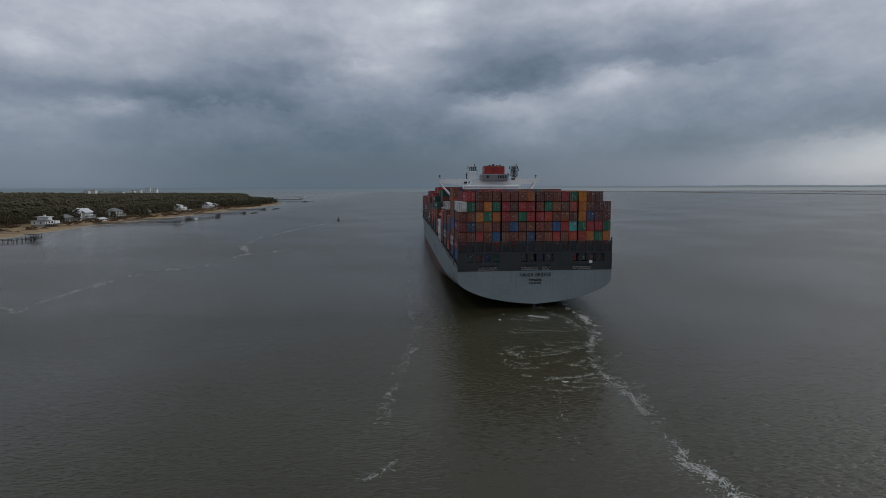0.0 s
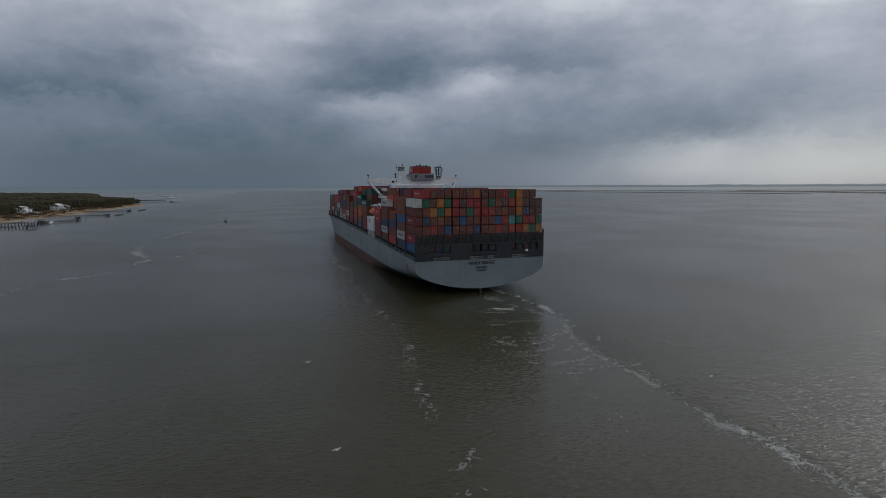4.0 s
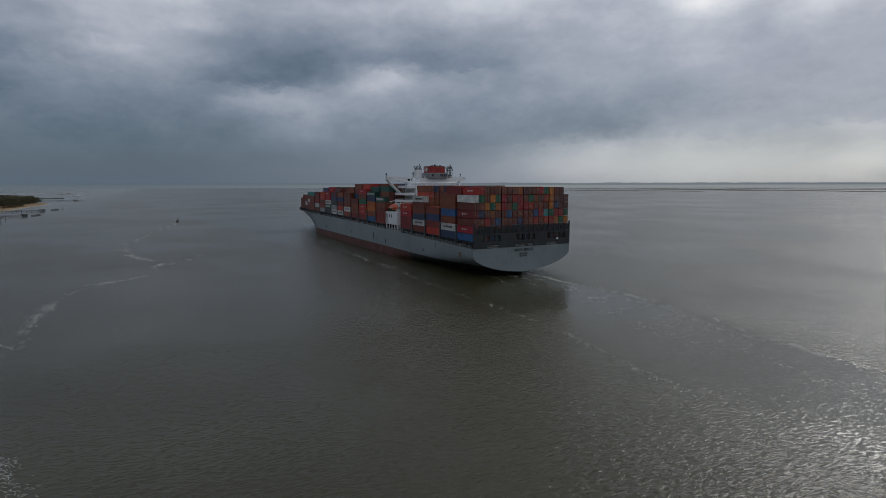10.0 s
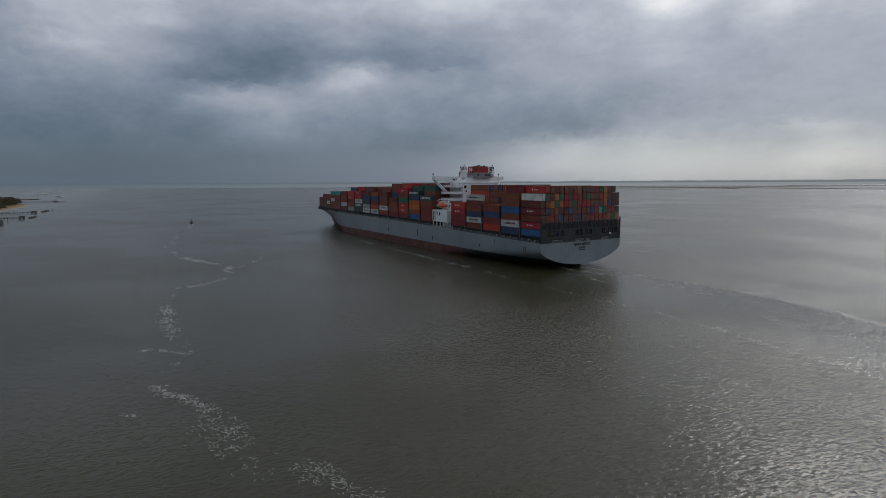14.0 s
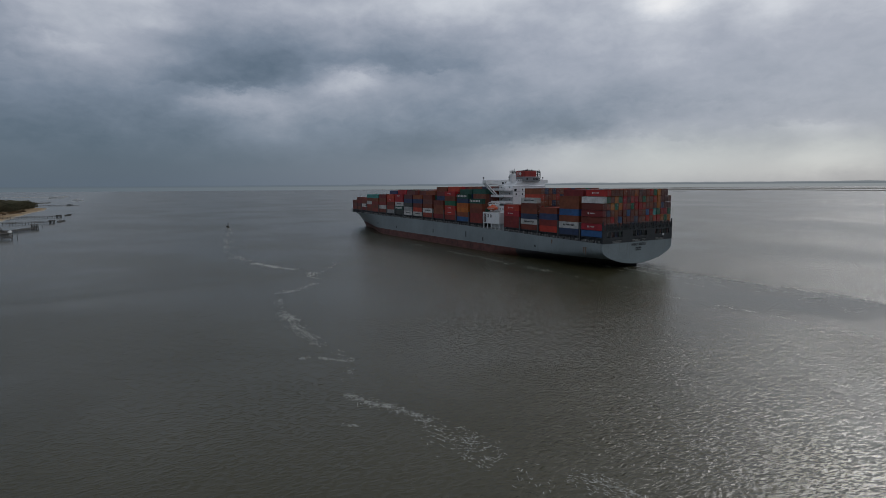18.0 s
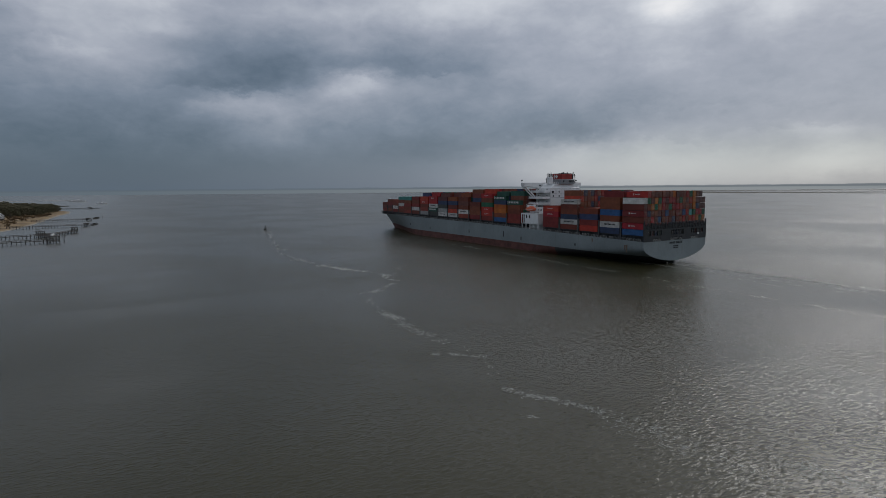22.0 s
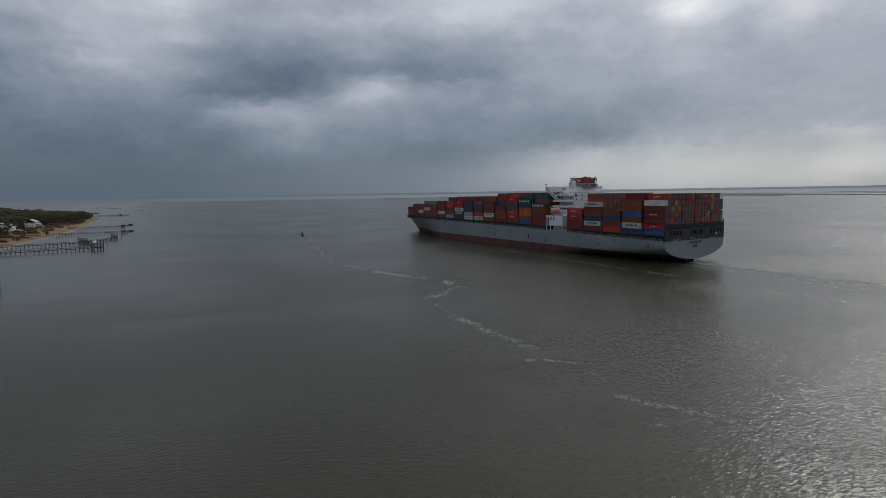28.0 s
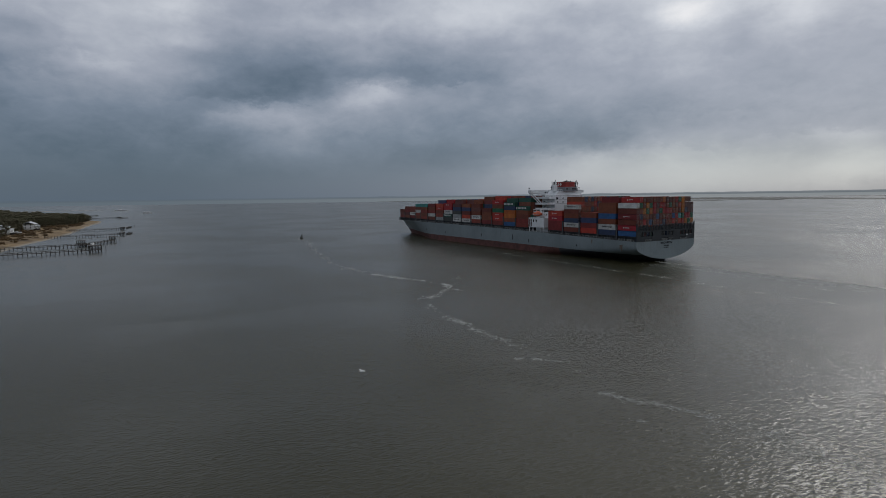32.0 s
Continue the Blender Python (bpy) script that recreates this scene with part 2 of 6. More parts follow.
SKY_RAMP = ((0.30, (0.057, 0.083, 0.118)), (0.38, (0.085, 0.122, 0.168)), (0.5, (0.175, 0.216, 0.280)), (0.65, (0.338, 0.368, 0.436)),
            (0.8, (0.570, 0.597, 0.650)), (1.0, (0.85, 0.85, 0.86)))
CLEAR_TINT = (0.99, 1.01, 0.95)
FAR_WEST, FAR_EAST = (0.112, 0.144, 0.172), (0.235, 0.257, 0.270)
FAR_COAST = (0.095, 0.120, 0.142)
make_sky()

sun_data = bpy.data.lights.new("sun", "SUN")
sun_data.energy, sun_data.angle, sun_data.color = 0.62, radians(15), (1.0, 0.99, 0.97)
sun = new("sun", sun_data)
a, e = radians(SUN_AZIMUTH), radians(SUN_HEIGHT)
sun.matrix_world = look((math.sin(a) * math.cos(e) * 900, math.cos(a) * math.cos(e) * 900, math.sin(e) * 900), (0, 0, 0))

# ---------------------------------------------------------------- materials
def surface(name, colour, rough=0.6, metal=0.0, dark=0.6, light=1.15, coarse=0.25, fine=4.0, bump=0.0, spread=0.0, streaks=0.0, spec=0.4):
    """A painted or natural surface: two scales of stains, and each object a little different by spread."""
    m = bpy.data.materials.new(name)
    m.use_nodes = True
    k = Nodes(m.node_tree)
    bsdf = m.node_tree.nodes["Principled BSDF"]
    co = k.make("ShaderNodeTexCoord").outputs["Object"]
    info = k.make("ShaderNodeObjectInfo").outputs["Random"]
    v = k.make("ShaderNodeVectorMath")
    v.operation = "ADD"
    k.link(co, v.inputs[0])
    com = k.make("ShaderNodeCombineXYZ")
    for i in (0, 1):
        k.link(k.math("MULTIPLY", info, 90.0 + 40 * i), com.inputs[i])
    k.link(com.outputs[0], v.inputs[1])
    vec = v.outputs[0]
    a = k.noise(vec, coarse, 4.0, 0.6)
    b = k.noise(vec, fine, 5.0, 0.65)
    f = k.math("MULTIPLY_ADD", a, 0.65, k.math("MULTIPLY", b, 0.35))
    f = k.smooth(f, 0.3, 0.7)
    lo, hi = [min(1, c * dark) for c in colour], [min(1, c * light) for c in colour]
    col = k.mix(f, (*lo, 1), (*hi, 1))
    if streaks:
        st = k.make("ShaderNodeMapping")
        st.inputs["Scale"].default_value = (1.3, 1.3, 0.06)
        k.link(vec, st.inputs[0])
        s = k.smooth(k.noise(st.outputs[0], 1.0, 4.0, 0.6), 0.56, 0.72)
        col = k.mix(k.math("MULTIPLY", s, streaks), col, (0.09, 0.05, 0.03, 1))
    if spread:
        hsv = k.make("ShaderNodeHueSaturation")
        k.link(col, hsv.inputs["Color"])
        k.link(k.math("MULTIPLY_ADD", info, spread, 1.0 - spread * 0.5), hsv.inputs["Value"])
        k.link(k.math("MULTIPLY_ADD", info, 0.02, 0.49), hsv.inputs["Hue"])
        col = hsv.outputs[0]
    k.link(col, bsdf.inputs["Base Color"])
    k.link(k.math("MULTIPLY_ADD", b, 0.25, rough - 0.12), bsdf.inputs["Roughness"])
    bsdf.inputs["Metallic"].default_value = metal
    bsdf.inputs["Specular IOR Level"].default_value = spec
    if bump:
        n = k.make("ShaderNodeBump")
        n.inputs["Strength"].default_value, n.inputs["Distance"].default_value = 0.6, bump
        k.link(b, n.inputs["Height"])
        k.link(n.outputs[0], bsdf.inputs["Normal"])
    return m


def water_material():
    m = bpy.data.materials.new("estuary_water")
    m.use_nodes = True
    k = Nodes(m.node_tree)
    bsdf = m.node_tree.nodes["Principled BSDF"]
    pos = k.make("ShaderNodeNewGeometry").outputs["Position"]
    skew = k.make("ShaderNodeMapping")
    skew.inputs["Rotation"].default_value = (0.35, 0.22, 0.6)
    skew.inputs["Location"].default_value = (31.7, 12.3, 5.3)
    k.link(pos, skew.inputs[0])
    far_pos = skew.outputs[0]
    patch = k.noise(far_pos, 0.011, 4.0, 0.6)
    silt = k.ramp(k.noise(far_pos, 0.013, 4.0, 0.6), ((0.3, WATER_DARK), (0.7, WATER_LIGHT)))
    bsdf.inputs["IOR"].default_value = 1.333
    # ripples run across the wind; slicks lie between them
    wind = k.make("ShaderNodeMapping")
    wind.inputs["Rotation"].default_value = (0.2, 0.15, radians(34))
    wind.inputs["Scale"].default_value = (0.6, 1.25, 1.0)
    k.link(pos, wind.inputs[0])
    small = k.noise(wind.outputs[0], 3.4, 3.0, 0.62, "3D", 0.4)
    chop = k.noise(wind.outputs[0], 2.2, 3.0, 0.55)
    swell = k.noise(far_pos, 0.03, 2.0, 0.5)
    sep = k.make("ShaderNodeSeparateXYZ")
    k.link(pos, sep.inputs[0])
    # paler colour off the shore stands in for sky light on the water
    shore_gleam = k.math("MULTIPLY", k.smooth(sep.outputs[0], -170.0, -310.0), k.smooth(sep.outputs[1], 60.0, 260.0))
    k.link(k.mix(shore_gleam, silt, (0.120, 0.122, 0.108, 1)), bsdf.inputs["Base Color"])
    breeze = k.math("MULTIPLY_ADD", k.smooth(sep.outputs[0], -260.0, -60.0), 0.25, 0.75)
    amount = k.math("MULTIPLY", k.math("MULTIPLY_ADD", k.smooth(patch, 0.38, 0.62), 0.6, 0.4), breeze)
    # a ruffled tide streak off the shore
    bend = k.math("MULTIPLY_ADD", k.math("MAXIMUM", k.math("ADD", sep.outputs[0], 150.0), 0.0), -0.5, k.math("SUBTRACT", sep.outputs[1], 145.0))
    bend = k.math("MULTIPLY_ADD", k.math("SUBTRACT", k.noise(far_pos, 0.03, 4.0, 0.65), 0.5), 26.0, bend)
    streak = k.math("EXPONENT", k.math("MULTIPLY", k.math("MULTIPLY", bend, bend), -0.03))
    streak = k.math("MULTIPLY", streak, k.math("MULTIPLY", k.smooth(sep.outputs[0], -250.0, -215.0), k.smooth(sep.outputs[0], -70.0, -130.0)))
    amount = k.math("MULTIPLY_ADD", streak, 0.45, amount)
    # the ship's wash lies slick, with a ruffled belt along its eastern edge
    wash_x = k.math("MULTIPLY_ADD", k.math("SUBTRACT", k.noise(far_pos, 0.05, 4.0, 0.65), 0.5), 7.0, sep.outputs[0])
    wash_x = k.math("MULTIPLY_ADD", k.smooth(sep.outputs[1], -60.0, -8.0), -9.0, wash_x)
    astern = k.smooth(sep.outputs[1], 210.0, 100.0)
    wash = k.math("MULTIPLY", k.math("MULTIPLY", k.smooth(wash_x, -52.0, -26.0), k.smooth(wash_x, 2.0, -2.0)), astern)
    belt = k.math("MULTIPLY", k.math("MULTIPLY", k.smooth(wash_x, -2.0, 3.0), k.smooth(wash_x, 30.0, 5.0)), astern)
    amount = k.math("MULTIPLY_ADD", belt, 0.45, k.math("MULTIPLY", amount, k.math("MULTIPLY_ADD", wash, -0.65, 1.0)))
    rough = k.math("MULTIPLY_ADD", k.smooth(patch, 0.62, 0.38), -0.04, WATER_ROUGH)
    k.link(k.math("MULTIPLY_ADD", wash, -0.03, rough), bsdf.inputs["Roughness"])
    h = k.math("MULTIPLY", k.math("MULTIPLY_ADD", small, 0.3, chop), amount)
    wave = k.noise(wind.outputs[0], 1.3, 2.0, 0.5)
    h = k.math("MULTIPLY_ADD", k.math("MULTIPLY", wave, amount), 1.2, h)
    h = k.math("MULTIPLY_ADD", swell, 0.8, h)
    # wavelets: a field of small slopes about the level surface
    field = k.make("ShaderNodeTexNoise")
    k.link(wind.outputs[0], field.inputs["Vector"])
    field.inputs["Scale"].default_value, field.inputs["Detail"].default_value = 1.7, 2.0
    tilt = k.make("ShaderNodeVectorMath")
    tilt.operation = "SUBTRACT"
    k.link(field.outputs["Color"], tilt.inputs[0])
    tilt.inputs[1].default_value = (0.5, 0.5, 0.5)
    steep = k.make("ShaderNodeVectorMath")
    steep.operation = "MULTIPLY"
    k.link(tilt.outputs[0], steep.inputs[0])
    steep.inputs[1].default_value = (WATER_SLOPE * 0.8, WATER_SLOPE, 0.0)
    scaled = k.make("ShaderNodeVectorMath")
    scaled.operation = "SCALE"
    k.link(steep.outputs[0], scaled.inputs[0])
    lee = k.math("MULTIPLY_ADD", k.smooth(sep.outputs[0], -165.0, -225.0), -0.6, 1.0)
    k.link(k.math("MULTIPLY", lee, k.math("MULTIPLY_ADD", amount, 0.75, 0.25)), scaled.inputs["Scale"])
    up = k.make("ShaderNodeVectorMath")
    up.operation = "ADD"
    k.link(scaled.outputs[0], up.inputs[0])
    up.inputs[1].default_value = (0.0, 0.0, 1.0)
    unit = k.make("ShaderNodeVectorMath")
    unit.operation = "NORMALIZE"
    k.link(up.outputs[0], unit.inputs[0])
    n = k.make("ShaderNodeBump")
    n.inputs["Strength"].default_value, n.inputs["Distance"].default_value = 1.0, WATER_BUMP
    k.link(unit.outputs[0], n.inputs["Normal"])
    k.link(h, n.inputs["Height"])
    k.link(n.outputs[0], bsdf.inputs["Normal"])
    return m


WATER_DARK, WATER_LIGHT = (0.035, 0.032, 0.015), (0.045, 0.041, 0.020)
WATER_ROUGH, WATER_BUMP, WATER_SLOPE = 0.268, 0.16, 1.0
WATER = water_material()
FOAM = surface("foam", (0.47, 0.48, 0.45), 0.9, dark=0.6, light=1.1, coarse=0.6, fine=5.0)
RUST = surface("rust", (0.17, 0.125, 0.095), 0.9, dark=0.8, light=1.2, coarse=0.8, fine=5.0)
HULL = surface("hull_grey_paint", (0.228, 0.268, 0.275), 0.45, dark=0.78, light=1.06, coarse=0.06, fine=1.2, streaks=0.22)
BOOT = surface("boot_top_red", (0.135, 0.052, 0.042), 0.6, dark=0.4, light=1.25, coarse=0.22, fine=1.4, streaks=0.6)
BLACK = surface("black_steel", (0.030, 0.033, 0.035), 0.55, dark=0.7, light=1.3, coarse=0.2, fine=2.0)
LASH = surface("lashing_steel", (0.062, 0.065, 0.065), 0.6, dark=0.6, light=1.3, coarse=0.3, fine=2.5)
RAIL = surface("pale_rail_paint", (0.36, 0.36, 0.34), 0.6, dark=0.7, light=1.1, coarse=0.5, fine=3.0)
WHITE = surface("white_ship_paint", (0.74, 0.75, 0.75), 0.4, dark=0.86, light=1.04, coarse=0.2, fine=2.0, streaks=0.08)
GREY = surface("funnel_casing_grey", (0.22, 0.23, 0.24), 0.5, dark=0.8, light=1.1, coarse=0.4, fine=3.0)
FUNNEL = surface("funnel_red", (0.30, 0.028, 0.022), 0.45, dark=0.7, light=1.1, coarse=0.4, fine=3.0)
ORANGE_BOAT = surface("lifeboat_orange", (0.60, 0.12, 0.05), 0.4, dark=0.8, light=1.1, coarse=0.5, fine=3.0)
MARK = surface("white_lettering", (0.62, 0.62, 0.60), 0.6, dark=0.75, light=1.05, coarse=1.0, fine=8.0)
RODS = surface("galvanised_rods", (0.20, 0.19, 0.18), 0.5, dark=0.6, light=1.2, coarse=0.6, fine=6.0)
PLACARD = surface("container_placards", (0.58, 0.56, 0.52), 0.7, dark=0.5, light=1.2, coarse=1.0, fine=8.0, spread=0.5)
# black colour stands for the shade under the overhanging stern
COUNTER_SHADE = surface("painted_counter_shade", (0.035, 0.035, 0.036), 0.6, dark=0.7, light=1.3, coarse=0.1, fine=1.5)
INK = surface("black_lettering", (0.02, 0.022, 0.025), 0.6, dark=0.8, light=1.2, coarse=1.0, fine=6.0)
GLASS = surface("dark_window_glass", (0.02, 0.025, 0.03), 0.12, dark=0.8, light=1.2, spec=0.6)
BOX = {}
for key, rgb in dict(red=(0.40, 0.030, 0.022), dkred=(0.21, 0.028, 0.022), brown=(0.168, 0.040, 0.020), rust=(0.225, 0.057, 0.023),
                     purple=(0.125, 0.040, 0.036), orange=(0.46, 0.135, 0.018), green=(0.012, 0.125, 0.065), dkgreen=(0.02, 0.085, 0.06),
                     teal=(0.05, 0.27, 0.25), blue=(0.03, 0.10, 0.27), navy=(0.03, 0.05, 0.11), white=(0.56, 0.56, 0.53),
                     grey=(0.33, 0.34, 0.33), black=(0.05, 0.055, 0.05)).items():
    BOX[key] = surface("container_" + key, rgb, 0.55, dark=0.62, light=1.15, coarse=0.35, fine=3.5, spread=0.35, streaks=0.12)


def mixed_boxes():
    """Paint for the joined containers: each one of the fleet's usual colours."""
    m = bpy.data.materials.new("container_mixed")
    m.use_nodes = True
    k = Nodes(m.node_tree)
    bsdf = m.node_tree.nodes["Principled BSDF"]
    g = k.make("ShaderNodeNewGeometry")
    names = ("brown", "dkred", "red", "rust", "brown", "purple", "red", "navy", "brown", "dkred", "green", "brown", "rust", "rust")
    cols = dict(red=(0.36, 0.038, 0.030), dkred=(0.20, 0.035, 0.03), brown=(0.17, 0.046, 0.028), rust=(0.21, 0.064, 0.034), purple=(0.14, 0.055, 0.055),
                orange=(0.34, 0.105, 0.03), green=(0.02, 0.12, 0.07), navy=(0.03, 0.06, 0.14), grey=(0.3, 0.31, 0.3))
    col = k.ramp(g.outputs["Random Per Island"], [(i / len(names), cols[n]) for i, n in enumerate(names)], "CONSTANT")
    co = k.make("ShaderNodeTexCoord").outputs["Object"]
    f = k.smooth(k.math("MULTIPLY_ADD", k.noise(co, 0.4, 3.0), 0.6, k.math("MULTIPLY", k.noise(co, 4.0, 4.0), 0.4)), 0.3, 0.7)
    col = k.mix(f, col, (0.5, 0.45, 0.42, 1), "MULTIPLY")
    k.link(col, bsdf.inputs["Base Color"])
    bsdf.inputs["Roughness"].default_value = 0.6
    return m


MIXED = mixed_boxes()

# ---------------------------------------------------------------- mesh building
class Build:
    """Collects vertices and faces of one mesh."""

    def __init__(self):
        self.v, self.f = [], []

    def add(self, verts, faces):
        o = len(self.v)
        self.v += [tuple(p) for p in verts]
        self.f += [tuple(i + o for i in q) for q in faces]
        return self

    def box(self, x0, x1, y0, y1, z0, z1):
        return self.add([(x, y, z) for z in (z0, z1) for y in (y0, y1) for x in (x0, x1)],
                        [(0, 2, 3, 1), (4, 5, 7, 6), (0, 1, 5, 4), (2, 6, 7, 3), (0, 4, 6, 2), (1, 3, 7, 5)])

    def slab(self, x0, x1, y0, y1, z0, z1, c=0.08):
        """A box with its upright and upper edges chamfered by c."""
        ring = [(x0 + c, y0), (x1 - c, y0), (x1, y0 + c), (x1, y1 - c), (x1 - c, y1), (x0 + c, y1), (x0, y1 - c), (x0, y0 + c)]
        cx, cy = (x0 + x1) / 2, (y0 + y1) / 2
        top = [(cx + (x - cx) * (1 - 2 * c / (x1 - x0)), cy + (y - cy) * (1 - 2 * c / (y1 - y0))) for x, y in ring]
        v = [(x, y, z0) for x, y in ring] + [(x, y, z1 - c) for x, y in ring] + [(x, y, z1) for x, y in top]
        f = [tuple(range(7, -1, -1)), tuple(range(16, 24))]
        for k in (0, 8):
            f += [(k + i, k + (i + 1) % 8, k + 8 + (i + 1) % 8, k + 8 + i) for i in range(8)]
        return self.add(v, f)

    def tube(self, p, q, r, n=8, r2=None):
        p, q = Vector(p), Vector(q)
        d = (q - p).normalized()
        u = d.orthogonal().normalized()
        w = d.cross(u)
        r2 = r if r2 is None else r2
        ring = [u * math.cos(2 * math.pi * i / n) + w * math.sin(2 * math.pi * i / n) for i in range(n)]
        v = [p + c * r for c in ring] + [q + c * r2 for c in ring]
        f = [(i, (i + 1) % n, n + (i + 1) % n, n + i) for i in range(n)]
        return self.add(v, f + [tuple(range(n - 1, -1, -1)), tuple(range(n, 2 * n))])

    def prism(self, outline, axis, a, b):
        """Extrudes a 2D outline along axis 'x', 'y' or 'z' from a to b."""
        n = len(outline)
        put = {"x": lambda p, t: (t, p[0], p[1]), "y": lambda p, t: (p[0], t, p[1]), "z": lambda p, t: (p[0], p[1], t)}[axis]
        v = [put(p, a) for p in outline] + [put(p, b) for p in outline]
        f = [(i, (i + 1) % n, n + (i + 1) % n, n + i) for i in range(n)]
        return self.add(v, f + [tuple(range(n - 1, -1, -1)), tuple(range(n, 2 * n))])

    def ball(self, c, rx, ry, rz, n=10, m=6):
        v = [(c[0], c[1], c[2] - rz)]
        for j in range(1, m):
            a = -math.pi / 2 + math.pi * j / m
            v += [(c[0] + rx * math.cos(a) * math.cos(2 * math.pi * i / n), c[1] + ry * math.cos(a) * math.sin(2 * math.pi * i / n), c[2] + rz * math.sin(a)) for i in range(n)]
        v.append((c[0], c[1], c[2] + rz))
        f = [(0, 1 + (i + 1) % n, 1 + i) for i in range(n)]
        for j in range(m - 2):
            o = 1 + j * n
            f += [(o + i, o + (i + 1) % n, o + n + (i + 1) % n, o + n + i) for i in range(n)]
        o = 1 + (m - 2) * n
        return self.add(v, f + [(o + i, o + (i + 1) % n, len(v) - 1) for i in range(n)])

    def mesh(self, name, material, smooth=False):
        me = bpy.data.meshes.new(name)
        me.from_pydata(self.v, [], self.f)
        bm = bmesh.new()
        bm.from_mesh(me)
        bmesh.ops.recalc_face_normals(bm, faces=bm.faces)
        bm.to_mesh(me)
        bm.free()
        if smooth:
            me.polygons.foreach_set("use_smooth", [True] * len(me.polygons))
            me.set_sharp_from_angle(angle=radians(40))
        if material:
            me.materials.append(material)
        me.update()
        return me


def part(name, build, material, parent, label="", smooth=False, at=None):
    """One mesh under a thing or part; build is a Build or a ready mesh."""
    ob = new(name, build.mesh(name, material, smooth) if isinstance(build, Build) else build)
    ob.parent = parent
    if at is not None:
        ob.matrix_basis = at
    if label:
        ob["label"] = label
    return ob


def thing(name, at, label, category, group="", kind=""):
    ob = new(name)
    ob.matrix_basis = at
    return tagged(ob, label, category, group, kind)

# ---------------------------------------------------------------- the container ship
# Ship space: x to starboard, y forward from the transom, z up from the water.
def deck_z(y):
    return float(np.interp(y, (0, 50, 110, 155, 200, 250, 322), (11.3, 12.1, 13.2, 13.7, 14.0, 14.25, 14.2)))


def hull_sections():
    d = deck_z
    s = [
        (0, [(0, 1.4), (7.6, 2.1), (14.4, 3.5), (19.4, 5.4), (22.1, 7.2), (22.8, 9.0)]),
        (8, [(0, -1.0), (7.0, 0.9), (14.2, 2.7), (19.4, 4.7), (22.1, 6.5), (22.8, 8.8)]),
        (25, [(0, -9), (3.0, -3.0), (12.0, 0.6), (18.8, 2.8), (22.1, 4.8), (22.8, 8.0)]),
        (50, [(0, -13), (3.0, -9), (10.5, -4.0), (18.0, 0.2), (22.1, 2.6), (22.8, 6.0)]),
        (75, [(0, -13), (8.0, -12.5), (15, -9), (20, -4), (22.5, 0), (22.8, 4.2)]),
        (110, [(0, -13), (10, -13), (18, -13), (22.3, -12), (22.8, -8), (22.8, 3.0)]),
        (205, [(0, -13), (10, -13), (18, -13), (22.2, -11), (22.6, -5), (22.8, 3.0)]),
        (235, [(0, -13), (8, -13), (14, -11), (16.5, -5), (18.3, 0), (20.6, 5.5)]),
        (262, [(0, -13), (3, -12), (6, -8), (7.8, -3), (9.2, 0), (14.2, 6.5)]),
        (283, [(0, -13), (1, -11), (2, -7), (2.8, -3), (3.5, 0), (8.6, 7.0)]),
        (295, [(0, -11), (0.3, -8), (0.5, -4), (0.7, -1.5), (1.0, 0.5), (4.6, 7.5)]),
        (304, [(0, 1.0), (0.1, 1.6), (0.2, 2.3), (0.4, 3.2), (0.8, 4.5), (3.0, 9.0)]),
        (314, [(0, 7.5), (0.1, 7.9), (0.2, 8.3), (0.4, 8.8), (0.7, 9.4), (1.7, 11.4)]),
        (322, [(0, 12.8), (0.03, 12.9), (0.06, 13.0), (0.1, 13.2), (0.2, 13.4), (0.3, 13.8)]),
    ]
    wide = {235: 22.7, 262: 21.4, 283: 17.8, 295: 14.0, 304: 10.0, 314: 5.0, 322: 0.5}
    return [(y, p + [(wide.get(y, 22.8), d(y))]) for y, p in s]


